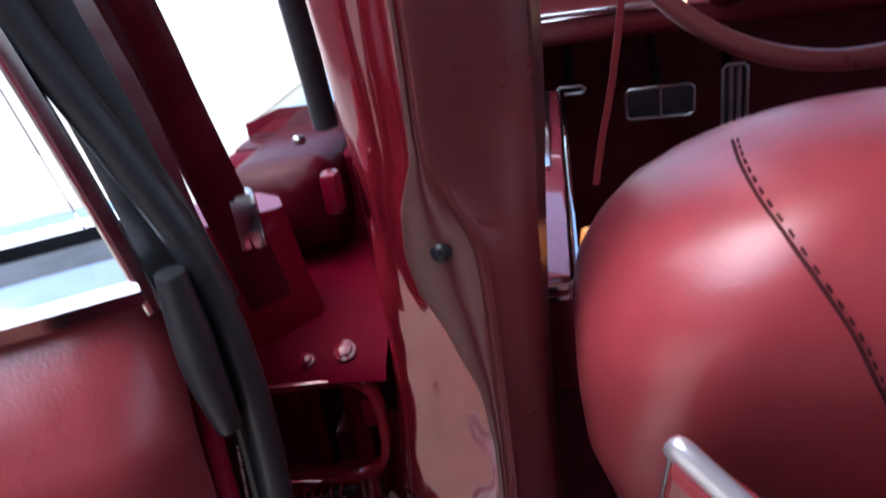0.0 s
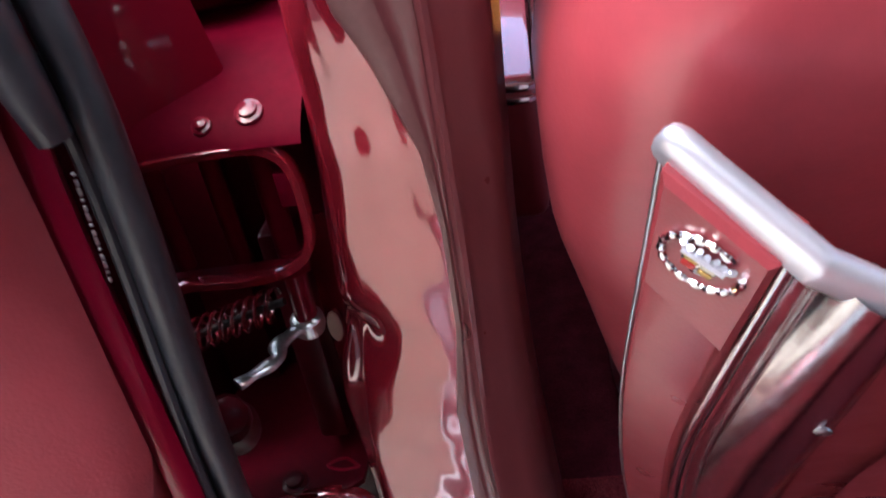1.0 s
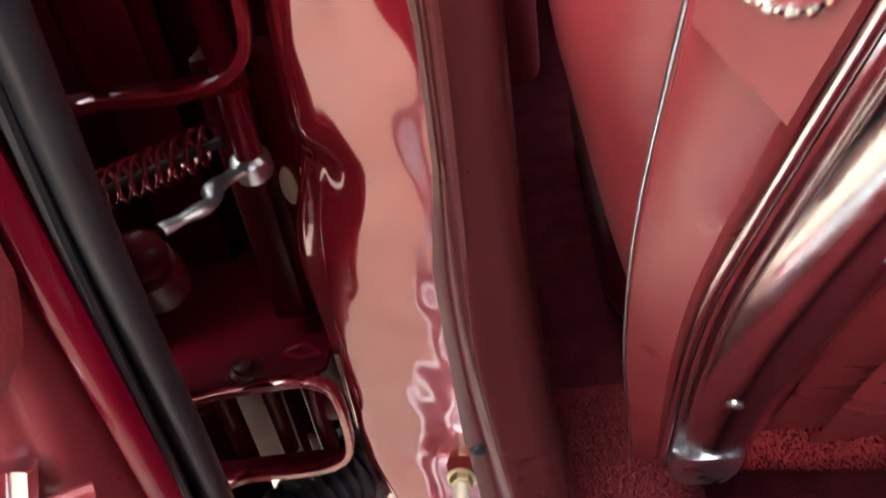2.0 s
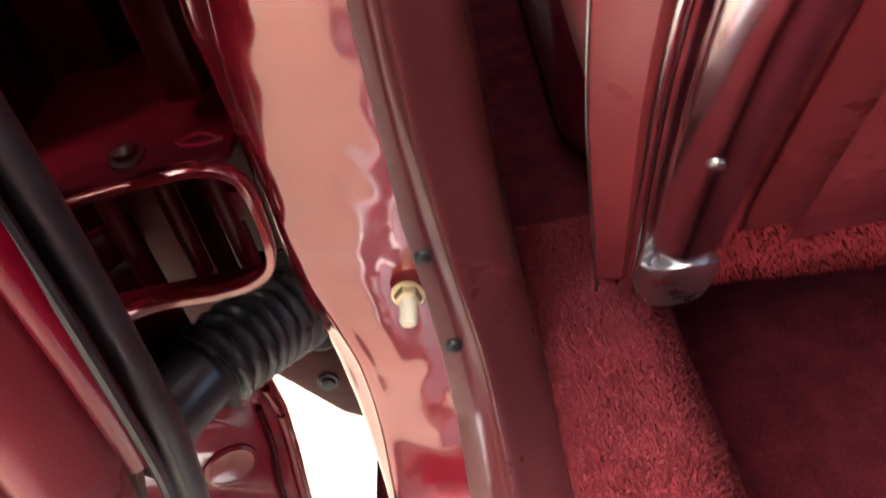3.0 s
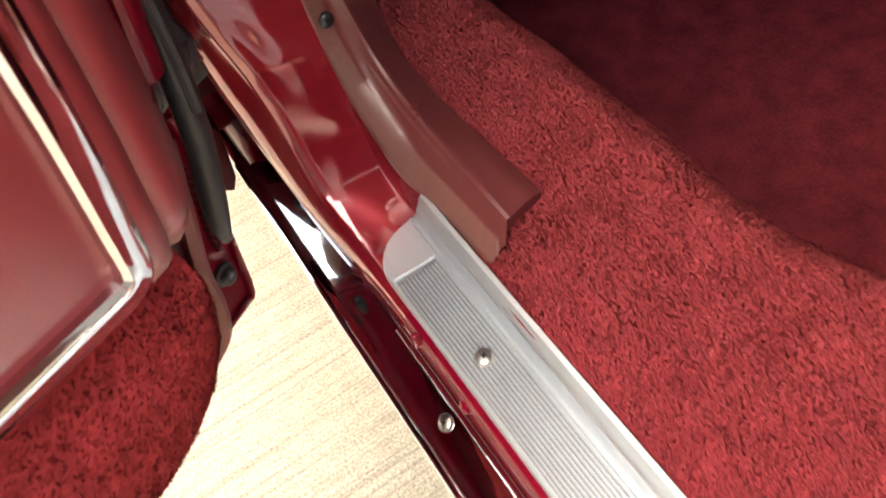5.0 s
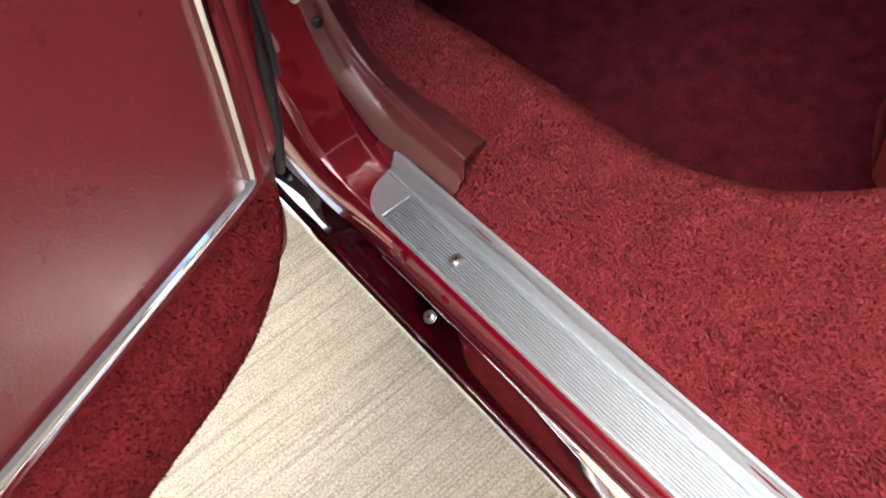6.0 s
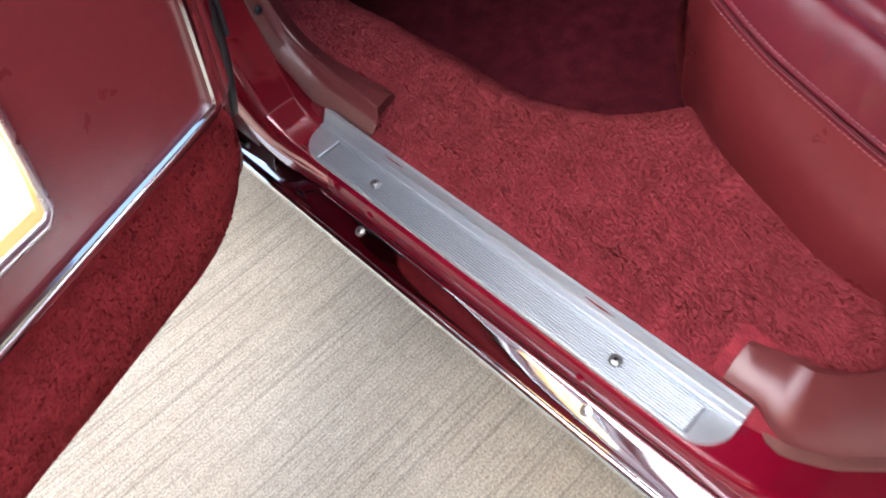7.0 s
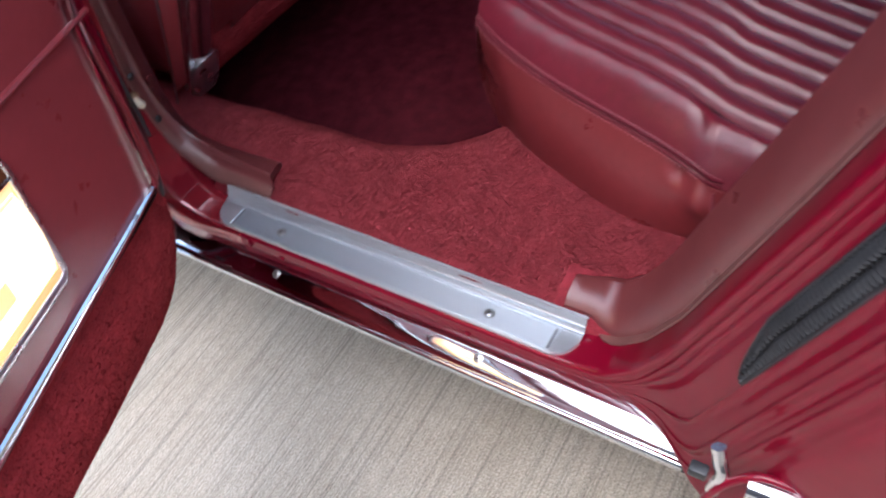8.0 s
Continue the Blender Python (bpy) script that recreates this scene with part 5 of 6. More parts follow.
part("crown", tube([bc + bh * 1.1 + bu * -0.0068 + bv * 0.0036, bc + bh * 1.1 + bu * 0.0068 + bv * 0.0036], 0.0012, 8), PALE_METAL, badge)
# rear panel and its lower carpet
C2, C3 = Vector((0.66, 0.331, 0.845)), Vector((0.66, 0.556, 0.440))
part("rear_panel", patch(C0, C2, C1, C3, Vector((0, -0.87, -0.45)), -0.006, 12, 16, 0.006), VINYL, seat, "red vinyl back panel")
part("pocket", loft([[C0.lerp(C2, 0.05 + 0.9 * g).lerp(C1.lerp(C3, 0.05 + 0.9 * g), f) + Vector((0, -0.87, -0.45)) * (0.004 + 0.012 * math.sin(math.pi * g) * (1.2 - f) + 0.003 * math.sin(g * 17 + f * 9)) for g in np.linspace(0, 1, 22)] for f in np.linspace(0.26, 0.93, 14)]), VINYL, seat, "slack vinyl map pocket")
screw(seat, edge_b(0.224).lerp(edge_c(0.224), 0.80) + NC * 0.0086, NC, 0.0032, STEEL)
screw(seat, edge_b(0.60).lerp(edge_c(0.60), 0.50) + NC * 0.0102, NC, 0.0034, STEEL)
rows = []
for x in np.linspace(0.186, 0.66, 20):
    k = (x - 0.186) / 0.474
    y0, z0 = 0.566 - 0.09 * k * 0.6, 0.430 + 0.03 * k
    rows.append([Vector((x, y0 - 0.016, z0 + 0.052)), Vector((x, y0 - 0.019, z0 + 0.036)), Vector((x, y0 - 0.017, z0 + 0.012)), Vector((x, y0 - 0.008, z0 - 0.010)), Vector((x, y0 + 0.010, z0 - 0.022)), Vector((x, y0 + 0.06, z0 - 0.026))])
part("carpet_hem", loft(rows), DOOR_CARPET, seat, "red carpet along the foot of the back")
# chrome toe at the foot of the corner
toe = []
for f, w, d in ((0.0, 0.010, 0.009), (0.06, 0.017, 0.015), (0.2, 0.0215, 0.0205), (0.5, 0.0250, 0.0245), (0.8, 0.0260, 0.0255), (0.95, 0.0255, 0.0250), (1.0, 0.0240, 0.0235)):
    c = Vector((0.1745, 0.5740, 0.394)).lerp(Vector((0.172, 0.553, 0.460)), f)
    ring = []
    for a in np.linspace(0, 2 * math.pi, 41)[:-1]:
        ca, sa = math.cos(a), math.sin(a)
        ring.append(c + Vector((math.copysign(abs(ca) ** 0.55, ca) * w, math.copysign(abs(sa) ** 0.55, sa) * d, -math.copysign(abs(sa) ** 0.55, sa) * d * 0.3)))
    toe.append(ring)
part("toe_cap", loft(toe, True, True), SATIN, seat, "rounded bright toe cap", angle=85)
# seat base and cushion towards the front
part("base", box((0.17, 0.78, 0.24), (1.40, 1.06, 0.42), 0.02, 3), CARPET, seat)
part("cushion", box((0.125, 0.70, 0.40), (1.46, 1.12, 0.585), 0.05, 4), LEATHER, seat)

# ---- rear seat ----
rseat = thing("bench_seat", (0.5, -0.2, 0.24), "dark red pleated leather rear bench seat with a plain vinyl side", "car seat")
LOW = [(0.272, 0.128, 0.392), (0.256, 0.100, 0.392), (0.224, 0.046, 0.392), (0.196, -0.020, 0.392), (0.176, -0.075, 0.392), (0.166, -0.135, 0.394), (0.172, -0.185, 0.396), (0.20, -0.215, 0.40)]
TOP = [(0.266, 0.140, 0.548), (0.246, 0.098, 0.536), (0.229, 0.040, 0.520), (0.213, -0.030, 0.508), (0.198, -0.090, 0.501), (0.184, -0.140, 0.493), (0.178, -0.172, 0.482), (0.19, -0.205, 0.470)]
lo_c, hi_c = curve(LOW, 44), curve(TOP, 44)
fine_top = curve(TOP, 150)
rows = []
for i, (a, b) in enumerate(zip(lo_c, hi_c)):
    rows.append([a.lerp(b, f) + Vector((-0.010 * math.sin(math.pi * (0.10 + 0.80 * f)) * min(1, i / 8 + 0.2) + 0.010 * math.exp(-((i - 34.2) / 1.6) ** 2 - ((f - 0.90) / 0.12) ** 2) - 0.010 * math.exp(-((i - 37.3) / 2.0) ** 2 - ((f - 0.74) / 0.20) ** 2), 0, 0)) for f in np.linspace(0, 1, 22)])
part("side", loft(rows), HIDE_SIDE, rseat, "plain vinyl side of the cushion", angle=80)
for k in (39, 41):
    part("corner_seam", tube([p + Vector((-0.0008, -0.0004, 0)) for p in rows[k][1:-1]], 0.0011, 6), LEATHER, rseat, "stitched corner seam")
    for a, b in list(zip(rows[k][1:-1], rows[k][2:-1])):
        for f in (0.1, 0.6):
            part("stitch", tube([a.lerp(b, f) + Vector((-0.0018, 0.0016, 0)), a.lerp(b, f + 0.3) + Vector((-0.0018, 0.0016, 0))], 0.0006, 5), STITCH, rseat)
# front of the cushion
rows = [[lo_c[0].lerp(hi_c[0], f) + Vector((g * 1.1, 0.012 * math.sin(math.pi * f) + 0.01 * min(1, g * 10), 0)) for f in np.linspace(0, 1, 8)] for g in (0, 0.01, 0.03, 0.1, 0.4, 1.0)]
part("front", loft(rows), HIDE_SIDE, rseat)
part("welt", tube([p + Vector((-0.0014, 0, 0.0006)) for p in hi_c], 0.0024, 8), LEATHER, rseat, "piped seam")
part("welt", tube([p + Vector((0.0014, 0, 0.0062)) for p in hi_c], 0.0022, 8), LEATHER, rseat, "second piped seam")
part("seam", tube([p + Vector((-0.0016, 0, 0.0034)) for p in hi_c], 0.0009, 6), THREAD, rseat)
for a, b in list(zip(fine_top, fine_top[1:]))[::2]:
    for off in (Vector((-0.0046, 0, -0.0016)), Vector((0.0016, 0, 0.0092))):
        part("stitch", tube([a + off, a.lerp(b, 0.85) + off], 0.0007, 5), STITCH, rseat)
# smooth roll next to the side, then pleats that run to the back
def along(off, n=36):
    out = []
    for p in curve(TOP[:7] + [(0.165, -0.28, 0.468), (0.15, -0.42, 0.458)], n):
        out.append(p + Vector((off, off * 0.10, 0)))
    return out


rows = []
for k, p in enumerate(along(0.0, 340)):
    w = 0.052
    pk = max(0.0, 1 - abs(p.y + 0.165) / 0.035)
    rise = 0.012 * math.sin(math.pi * min(1, max(0, (0.14 - p.y) / 0.5)))
    rows.append([p + Vector((w * f, 0.1 * w * f, (0.040 + rise) * math.sin(math.pi * 0.5 * min(1, f * 1.25)) - 0.0105 * max(0, f - 0.8) / 0.2 + 0.0016 * noise.noise(Vector((p.y * 95 + f * 7.0, f * 3.0, 1.7))) * math.exp(-((f - 0.34) / 0.30) ** 2) + 0.0007 * noise.noise(Vector((p.y * 240 - f * 11.0, f * 4.0, 6.2))) * math.exp(-((f - 0.22) / 0.2) ** 2) - 0.006 * pk * math.sin(math.pi * f))) for f in np.linspace(0, 1, 12)])
part("roll", loft(rows), LEATHER, rseat, "wrinkled leather edge roll", angle=80)
W = 0.036
for j in range(11):
    o = 0.052 + j * W
    rows = []
    for p in along(0.0, 26):
        lift = 0.030 + 0.012 * math.sin(math.pi * min(1, max(0, (0.14 - p.y) / 0.5)))
        rows.append([p + Vector((o + W * f, 0.1 * (o + W * f), lift + 0.0135 * math.sin(math.pi * f) ** 0.6 + 0.0006 * math.sin(p.y * 140 + j * 3))) for f in np.linspace(0, 1, 10)])
    part("pleat", loft(rows), LEATHER, rseat, angle=70)
part("underframe", box((0.29, -0.60, 0.22), (1.45, 0.10, 0.50), 0.01), UNDER, rseat)
part("backrest", box((0.10, -0.80, 0.50), (1.45, -0.46, 1.02), 0.06, 4, pose(0, 0, 0)), LEATHER, rseat)

# ---- carpeted floor ----
EDGE = [(-0.30, 0.33), (-0.10, 0.33), (0.05, 0.325), (0.10, 0.300), (0.13, 0.258), (0.17, 0.222), (0.21, 0.201), (0.25, 0.190), (0.32, 0.184), (0.50, 0.183), (0.60, 0.180), (1.60, 0.180)]


def floor_z(x, y):
    """Height of the raised carpet beside the sill."""
    e = table(y, EDGE)
    d = e - x
    z = 0.392 + 0.012 * min(1, max(0, (x - 0.03) / 0.035))
    z += 0.0025 * math.sin(y * 23 + x * 31) + 0.0015 * math.sin(y * 51 - x * 17)
    if d < 0.040:
        z -= 0.040 - math.sqrt(max(0.0, 0.040 ** 2 - (0.040 - max(d, 0.0)) ** 2))
    return z


rows, low = [], []
for y in np.linspace(-0.30, 1.58, 130):
    e = table(y, EDGE)
    row = [Vector((0.022, y, 0.375))]
    for f in np.linspace(0, 1, 30):
        x = 0.026 + (e - 0.026) * (1 - (1 - f) ** 1.7)
        row.append(Vector((x, y, floor_z(x, y))))
    row += [Vector((e + 0.002, y, 0.33)), Vector((e + 0.006, y, 0.27))]
    rows.append(row)
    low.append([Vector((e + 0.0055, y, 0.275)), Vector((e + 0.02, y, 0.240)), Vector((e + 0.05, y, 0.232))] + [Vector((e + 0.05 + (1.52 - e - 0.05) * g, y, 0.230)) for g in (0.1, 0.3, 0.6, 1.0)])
tagged(part("shaded_carpet", loft(low), CARPET_SHADED, None, "floor carpet in the footwell, shade in its colour", angle=80), category="carpet", kind="structure")
# carpet beside the front seat takes the shade-darkened copy too
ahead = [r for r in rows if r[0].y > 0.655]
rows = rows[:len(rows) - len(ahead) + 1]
tagged(part("shaded_carpet", loft(ahead), CARPET_SHADED, None, "floor carpet beside the front seat, shade in its colour", angle=80), category="carpet", kind="structure")
carpet = tagged(part("floor_carpet", loft(rows), CARPET, None, "red cut-pile carpet over the car floor and sill step", angle=80), category="carpet", kind="structure")


def tufts(name, places, height, width, parent, seed, yarn=PILE):
    """Short leaning blades of yarn on a list of (point, normal), in one mesh."""
    rng = np.random.default_rng(seed)
    P = np.array([p for p, n in places])
    N = np.array([n for p, n in places])
    c = len(P)
    # yarn lies in clumps: a slowly turning lean, and hollows between
    waves = [(rng.normal(0, 1, 3), rng.uniform(0, 6.3)) for _ in range(15)]

    def field(k, size):
        return sum(np.sin(P @ (w / np.linalg.norm(w)) * (6.28 / size) + f) for w, f in waves[k:k + 5]) / 2.2

    lean = rng.normal(0, 0.32, (c, 3)) + np.stack([field(0, 0.012), field(5, 0.017), field(3, 0.02) * 0.3], 1) * 0.07
    hollow = field(10, 0.0062)
    tip = N + lean
    tip /= np.linalg.norm(tip, axis=1)[:, None]
    a = rng.uniform(0, 2 * math.pi, c)
    ref = np.where(np.abs(N[:, 2:3]) > 0.8, np.array([[1.0, 0, 0]]), np.array([[0, 0, 1.0]]))
    s1 = np.cross(N, ref)
    s1 /= np.linalg.norm(s1, axis=1)[:, None]
    s2 = np.cross(N, s1)
    side = s1 * np.cos(a)[:, None] + s2 * np.sin(a)[:, None]
    h = height * (rng.uniform(0.6, 1.15, c) + 0.24 * np.clip(hollow, -1.6, 1.2))[:, None]
    w = width * rng.uniform(0.7, 1.3, c)[:, None]
    v = np.stack([P - side * w - N * 0.001, P + side * w - N * 0.001, P + tip * h + side * w * 0.6, P + tip * h - side * w * 0.6], 1).reshape(-1, 3)
    f = np.arange(4 * c).reshape(-1, 4)
    me = bpy.data.meshes.new(name)
    me.from_pydata(v.tolist(), [], f.tolist())
    me.materials.append(yarn)
    soft = N * 1.0 + tip * 0.42 + rng.normal(0, 0.06, (c, 3))
    soft /= np.linalg.norm(soft, axis=1)[:, None]
    me.polygons.foreach_set("use_smooth", [True] * c)
    me.normals_split_custom_set_from_vertices(np.repeat(soft, 4, axis=0).tolist())
    ob = new(name, me)
    ob.parent = parent
    if parent.name in HOME:
        ob.matrix_parent_inverse = Matrix.Translation(-where(parent))
    return tagged(ob, "dense red carpet pile", kind="stuff")


rng = np.random.default_rng(5)
spots = []
while len(spots) < 330000:
    y = rng.uniform(-0.22, 0.66)
    x = rng.uniform(0.028, 0.335)
    e = table(y, EDGE)
    if x > e - 0.0015 or (y < 0.12 and x > table(y, [(-0.22, 0.20), (-0.135, 0.175), (-0.075, 0.185), (0.046, 0.235), (0.10, 0.27), (0.12, 0.30)])):
        continue
    if (x < 0.080 and 0.345 < y < 0.60) or (x < 0.082 and y < -0.060):
        continue
    z = floor_z(x, y)
    d = max(0.0, 0.040 - (e - x)) / 0.040
    spots.append(((x, y, z), (math.sin(d * 1.3), 0.0, math.cos(d * 1.3))))
tufts("carpet_pile", spots, 0.0023, 0.00027, carpet, 1)
spots = []
while len(spots) < 26000:
    f, k = rng.uniform(0, 0.62), rng.uniform(0, 1)
    if rng.uniform() > 0.25 + 1.2 * f ** 0.5:
        continue
    spots.append((tuple(D(*carpet_uv(f, k))), tuple((DV * 0.55 + Vector((0, 0, -0.8))).normalized())))
tufts("carpet_pile", spots, 0.0012, 0.00036, door, 2, DOOR_CARPET)
spots = []
while len(spots) < 14000:
    x, g = rng.uniform(0.19, 0.5), rng.uniform(0, 1)
    k = (x - 0.186) / 0.474
    y0, z0 = 0.566 - 0.09 * k * 0.6, 0.430 + 0.03 * k
    p = [(-0.016, 0.052), (-0.019, 0.036), (-0.017, 0.012), (-0.008, -0.010), (0.010, -0.022)]
    yy, zz = np.interp(g * 4, range(5), [q[0] for q in p]), np.interp(g * 4, range(5), [q[1] for q in p])
    spots.append(((x, y0 + yy, z0 + zz), (0, -0.95 + 0.6 * max(0, g - 0.5), -0.9 * max(0, g - 0.5))))
tufts("carpet_pile", spots, 0.0024, 0.0005, seat, 3, DOOR_CARPET)

loose = thing("loose_thread", (0.139, -0.168, 0.400), "short white loose thread lying on the carpet", "thread")
part("strand", tube(curve([(0.1392, -0.160, 0.4075), (0.1388, -0.166, 0.4090), (0.1380, -0.171, 0.4092), (0.1382, -0.177, 0.4078)], 14), 0.0009, 6), CREAM, loose)

# ---- rear jamb bumper ----
bump = thing("jamb_bumper", (-0.075, -0.29, 0.60), "black ribbed rubber vent in the rear door jamb", "rubber vent")
pad_at = [s for s in rim_stations(0.0, 0.5, 450) if 0.545 < s[1] < 0.95][::-1]
zs = [s[1] for s in pad_at]
rows = []
for i, z in enumerate(np.linspace(0.553, 0.90, 460)):
    y, ty, tz = (float(np.interp(z, zs, [s[k] for s in pad_at])) for k in (0, 2, 3))
    w = math.sqrt(min(1.0, (z - 0.5525) / 0.055)) * (0.9 + 0.1 * min(1, (z - 0.55) / 0.1))
    row = []
    for j in range(19):
        g = j / 18
        x = -0.0668 + 0.0212 * w * g
        o = -0.0400 + 0.0182 * w * g
        rib = math.sin(i * 1.05 + (math.pi if j > 9 else 0.0))
        lift = 0.0022 + 0.0016 * math.sin(math.pi * g) - 0.0022 * math.exp(-((g - 0.5) / 0.07) ** 2) + 0.0016 * rib * min(1, 6 * g, 6 * (1 - g))
        row.append(Vector((x - lift * 0.62, y - tz * (o + lift * 0.78), z + ty * (o + lift * 0.78))))
    rows.append(row)
part("pad", loft(rows), BLACK, bump, angle=25)
edge = [r[0] for r in rows][::-6] + [r[-1] for r in rows][::6]
part("rim", tube(curve(edge, 120), 0.0018, 8), RUBBER, bump)

# bright stone guard and skirt trim behind the rocker moulding
guard = thing("stone_guard", (-0.12, -0.29, 0.48), "bright metal stone guard behind the rocker moulding", "moulding")
part("bracket", tube(curve([(-0.121, -0.264, 0.536), (-0.126, -0.268, 0.524), (-0.130, -0.272, 0.514), (-0.136, -0.269, 0.496)], 16), 0.0055, 12), BRIGHT, guard)
part("end_cap", box((-0.137, -0.263, 0.505), (-0.127, -0.249, 0.516), 0.002, 2), RUBBER, guard, "black end of the moulding")
part("lip", tube(curve([(-0.141, -0.266, 0.488), (-0.137, -0.272, 0.506), (-0.133, -0.278, 0.514), (-0.128, -0.294, 0.530), (-0.125, -0.314, 0.528), (-0.122, -0.341, 0.520), (-0.122, -0.40, 0.50), (-0.122, -0.50, 0.46)], 40), 0.0034, 10), PAINT, guard, "maroon painted lip of the quarter panel")
part("trim", tube(curve([(-0.130, -0.290, 0.517), (-0.129, -0.312, 0.516), (-0.127, -0.342, 0.507), (-0.126, -0.40, 0.487), (-0.126, -0.50, 0.447)], 30), 0.0105, 14), CHROME, guard)

# ---- front compartment, seen past the pillar ----
arm = new("armrest")
arm.empty_display_size = 0.02
arm.location = (0.02, 0.95, 0.70)
HOME[arm.name] = Vector(arm.location)
arm.parent = front_door
tagged(arm, "red padded armrest with chrome end bands")
# pad wears the darker dash colour in place of shade under the cover
part("pad", box((-0.034, 0.660, 0.690), (0.078, 1.28, 0.798), 0.012, 3), DASH, arm)
part("cover", box((-0.034, 0.668, 0.790), (0.074, 1.28, 0.802), 0.004, 2), GLOSS_PAD, arm, "glossy pale top of the armrest")
for z, r in ((0.797, 0.0035), (0.788, 0.0028)):
    part("chrome_band", tube([(-0.034, 0.6585, z), (0.070, 0.6585, z), (0.0785, 0.668, z), (0.0785, 1.28, z)], r, 8), CHROME, arm)
part("switch_plate", box((-0.02, 0.92, 0.802), (0.060, 1.26, 0.808), 0.002, 2), BRIGHT, arm, "bright window switch plate")
for k in range(4):
    part("switch", box((0.004, 0.95 + k * 0.05, 0.808), (0.030, 0.98 + k * 0.05, 0.816), 0.003, 2), CHROME, arm)

belt = thing("belt_moulding", (-0.09, 1.0, 0.95), "bright chrome belt moulding on the front door", "moulding")
part("strip", strip([(-0.085, 0.60, 0.958), (-0.085, 1.6, 0.958)], [(-0.045, -0.01), (-0.045, 0.008), (-0.02, 0.016), (0.02, 0.016), (0.045, 0.006), (0.045, -0.01)]), CHROME, belt)
wframe = thing("front_window_seal", (-0.04, 0.53, 0.96), "black rubber seal of the front door window", "rubber seal")
part("seal", tube(curve([(-0.055, 0.535, 0.975), (-0.056, 0.530, 1.02), (-0.058, 0.50, 1.20), (-0.05, 0.46, 1.40)], 20), 0.0072, 10, up=(1, 0, 0)), RUBBER, wframe)
shoulder = thing("front_door_corner", (-0.085, 0.54, 0.90), "rounded maroon upper rear corner of the shut front door", "door end")
rows = []
for a in np.linspace(0, 1, 14):
    y = 0.506 + 0.094 * a
    r = math.sin(math.pi * 0.5 * min(1, 0.25 + a * 4.0)) ** 0.7
    rows.append([Vector((-0.086 + 0.036 * r * math.copysign(abs(math.cos(t)) ** 0.55, math.cos(t)), y, 0.936 + 0.029 * r * math.copysign(abs(math.sin(t)) ** 0.6, math.sin(t)) - 0.10 * max(0.0, -0.062 - (-0.086 + 0.036 * math.cos(t))))) for t in np.linspace(0, 2 * math.pi, 29)[:-1]])
part("corner", loft(rows, True, True), PAINT_SHADED, shoulder, angle=70)
part("bead", tube(curve([(-0.100, 0.517, 0.908), (-0.094, 0.517, 0.918), (-0.077, 0.517, 0.929), (-0.053, 0.517, 0.934)], 20), 0.0026, 8), PAINT, shoulder, "raised arc below the corner")
catch = thing("door_catch", (-0.02, 0.43, 0.975), "small maroon painted catch on the pillar edge", "catch")
part("hook", box((-0.028, 0.424, 0.964), (-0.020, 0.434, 0.983), 0.0025, 2), PAINT, catch)
part("pivot", lathe([(0.0026, -0.003), (0.0026, 0.002), (0.0016, 0.003), (0.001, 0.0032)], (-0.062, 0.505, 0.977), (-0.4, -1, 0.2), 12), STEEL, catch, "worn metal pivot")

strap = thing("seat_belt", (0.10, 0.72, 0.60), "red seat belt webbing hanging beside the front seat", "seat belt")
part("webbing", strip(curve([(0.150, 0.74, 1.30), (0.132, 0.75, 1.04), (0.120, 0.75, 0.945), (0.107, 0.75, 0.883), (0.100, 0.75, 0.845)], 40), [(-0.0028, -0.0008), (-0.0028, 0.0008), (0.0028, 0.0008), (0.0028, -0.0008)], up=(0, -1, 0)), SEATBELT, strap)

dash = thing("dashboard", (0.75, 1.45, 0.84), "dark red padded dashboard with a bright lower strip", "dashboard")
part("pad", box((-0.02, 1.30, 0.858), (1.52, 1.62, 1.06), 0.03, 3), DASH, dash)
part("strip", box((-0.02, 1.292, 0.900), (1.50, 1.302, 0.912), 0.003, 2), BRIGHT, dash, "bright trim strip")
part("warning_lamp", lathe([(0.012, 0), (0.011, 0.004), (0.002, 0.007)], (0.255, 1.297, 0.905), (0, -1, 0), 14), LAMP, dash, "small glowing amber lamp")

wheel = thing("steering_wheel", (0.315, 0.96, 1.0), "thin-rimmed dark red steering wheel", "steering wheel")
wm = Matrix.Translation((0.318, 0.875, 1.098)) @ Euler((radians(68), 0, 0)).to_matrix().to_4x4()
ringp = [wm @ Vector((0.196 * math.cos(a), 0.196 * math.sin(a), 0)) for a in np.linspace(0, 2 * math.pi, 73)]
part("rim", tube(ringp, 0.0095, 12, caps=False, up=wm.to_3x3() @ Vector((0, 0, 1))), TRIM, wheel)
for sx in (-1, 1):
    part("spoke", tube([wm @ Vector((0.03 * sx, 0, -0.03)), wm @ Vector((0.192 * sx, 0.0, 0))], 0.012, 10, flat=0.5), TRIM, wheel)
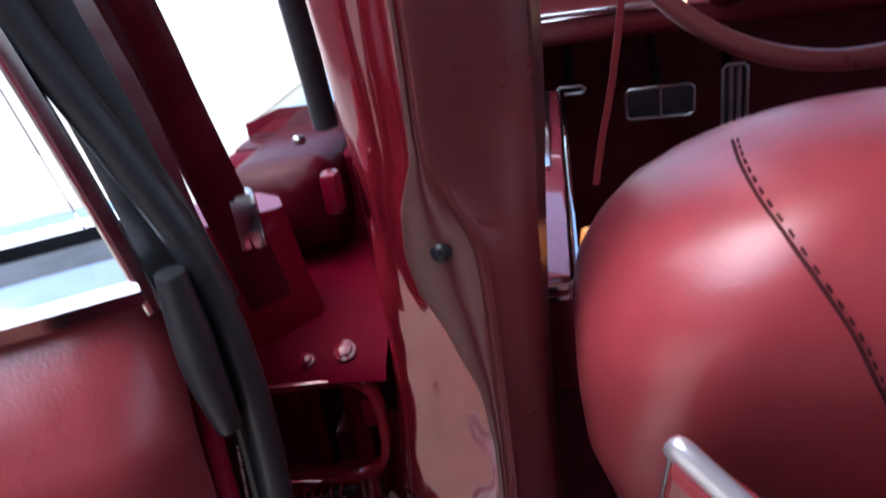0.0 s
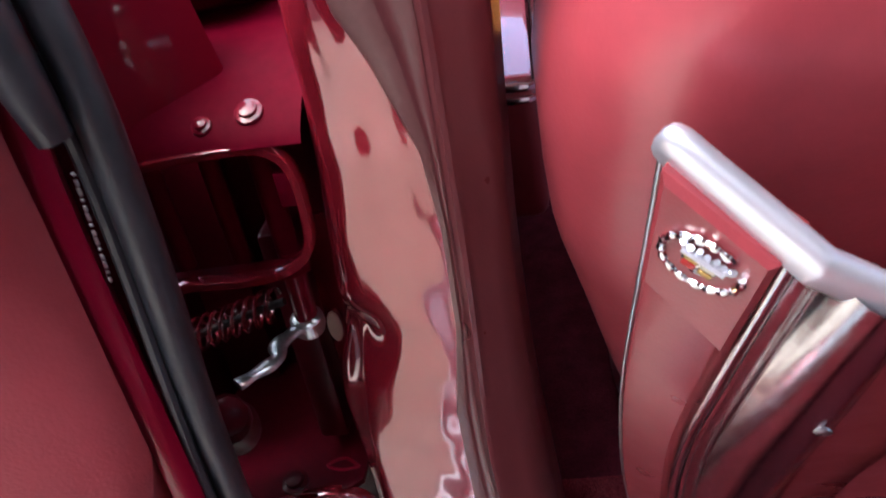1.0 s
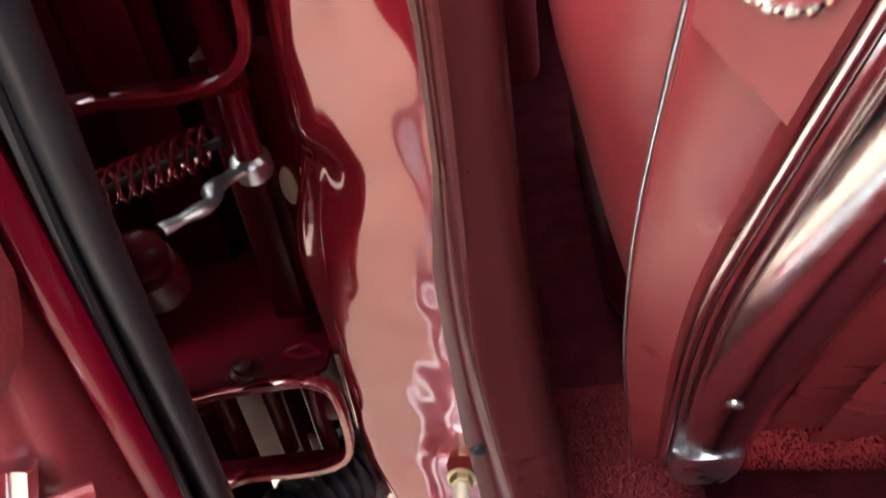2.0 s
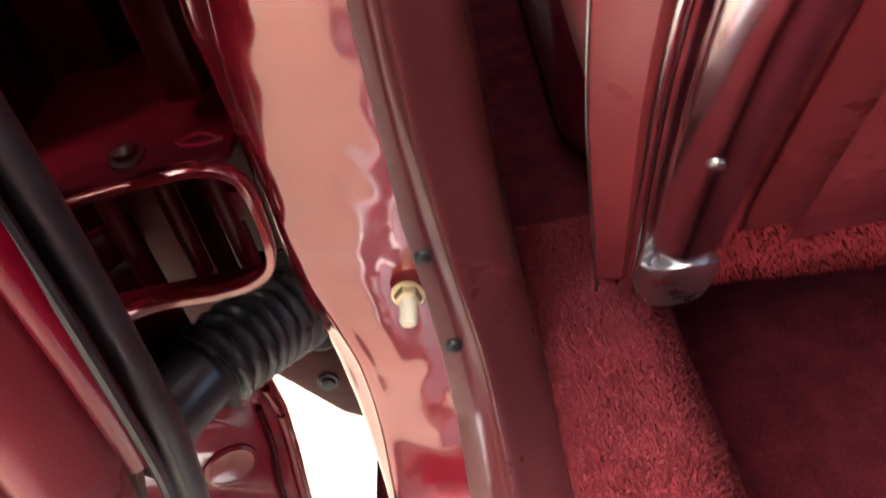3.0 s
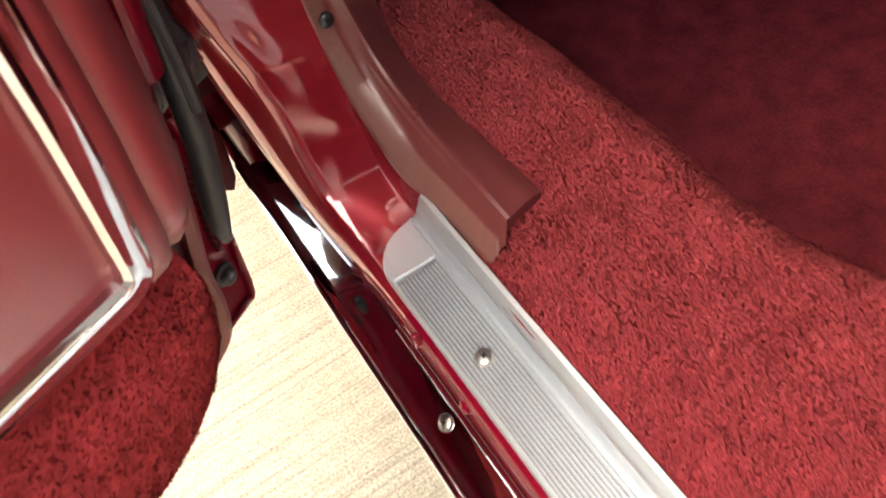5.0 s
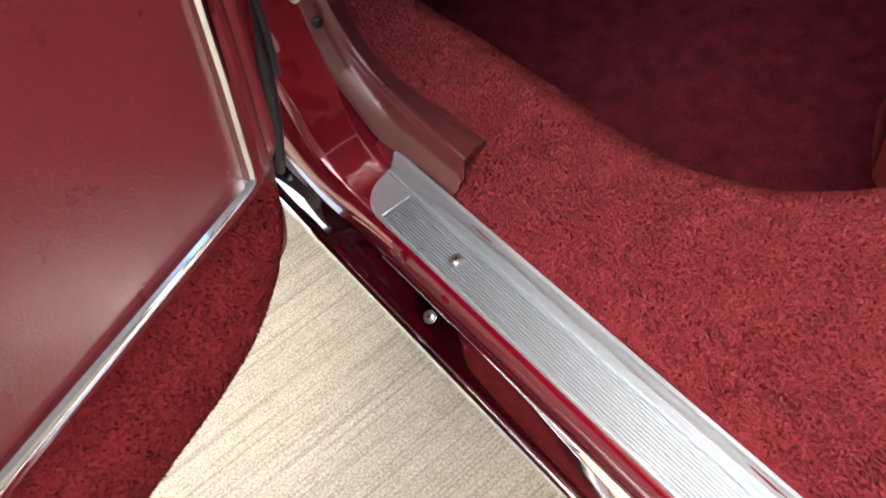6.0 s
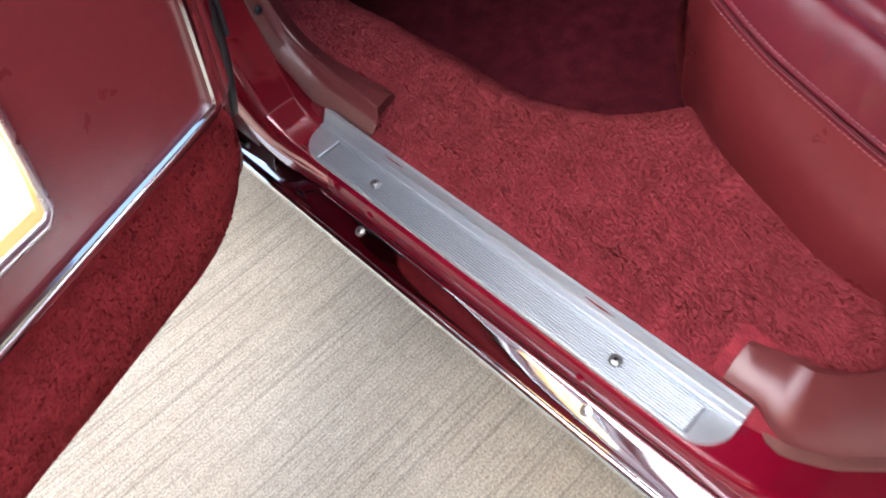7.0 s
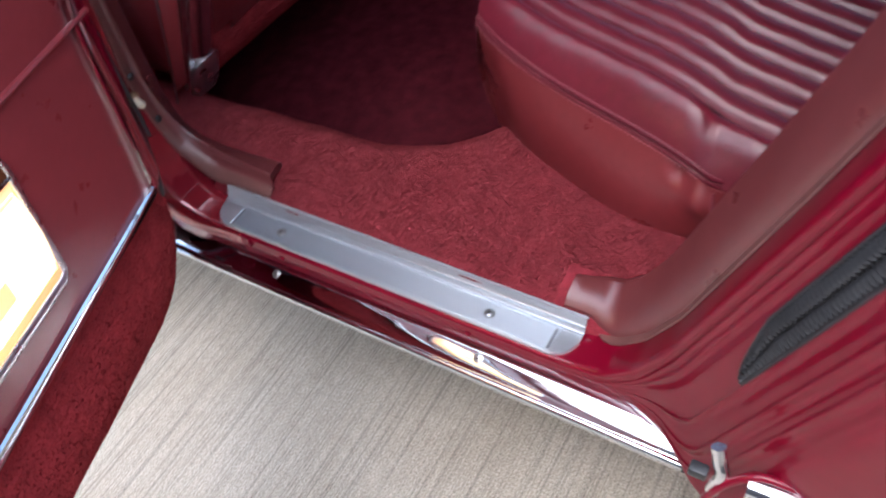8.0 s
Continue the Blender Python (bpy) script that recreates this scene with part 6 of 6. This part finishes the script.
part("hub", lathe([(0.05, -0.06), (0.055, -0.02), (0.045, 0.0), (0.01, 0.006)], wm.translation, wm.to_3x3() @ Vector((0, 0, 1)), 24), TRIM, wheel)
part("column", tube([wm @ Vector((0, 0, -0.05)), wm @ Vector((0, 0, -0.55))], 0.035, 16), DASH, wheel)


# made-up glowing tab that stands in for an orange reflection
glint = thing("amber_glint", (0.088, 0.52, 0.90), "small glowing tab added for an amber glint beside the front seat", "reflector")
part("tab", box((-0.010, -0.004, -0.014), (0.010, 0.004, 0.014), 0.003, 2, Matrix.Translation((0.0905, 0.56, 0.878)) @ pose(0, 0, 0, 20, 0, 20)), LAMP_RIM, glint)


def pedal(name, label, lo, hi, bars):
    p = thing(name, ((lo[0] + hi[0]) / 2, lo[1], 0.24), label, "pedal")
    part("pad", box(lo, hi, 0.006, 2), RUBBER, p, "black rubber pad")
    x0, x1, z0, z1, y = lo[0], hi[0], lo[2], hi[2], lo[1] - 0.002
    part("surround", tube([(x0, y, z0 + 0.006), (x0, y, z1 - 0.006), (x0 + 0.006, y, z1), (x1 - 0.006, y, z1), (x1, y, z1 - 0.006), (x1, y, z0 + 0.006), (x1 - 0.006, y, z0), (x0 + 0.006, y, z0), (x0, y, z0 + 0.006)], 0.0035, 8, up=(0, 1, 0)), STEEL, p, "dull bright surround")
    for k in range(bars):
        x = x0 + (x1 - x0) * (k + 1) / (bars + 1)
        part("rib", tube([(x, y, z0), (x, y, z1)], 0.004, 8), STEEL, p)
    part("lever", tube([((x0 + x1) / 2, hi[1], (z0 + z1) / 2), ((x0 + x1) / 2, 1.60, z1 + 0.12)], 0.008, 8), UNDER, p)


pedal("brake_pedal", "wide black rubber brake pedal with a chrome surround", (0.186, 1.45, 0.695), (0.298, 1.468, 0.748), 1)
pedal("accelerator_pedal", "tall ribbed accelerator pedal with bright ribs", (0.345, 1.45, 0.655), (0.384, 1.468, 0.772), 2)
pedal("parking_brake_pedal", "small black parking brake pedal with a bright edge", (0.070, 1.45, 0.752), (0.118, 1.462, 0.764), 0)
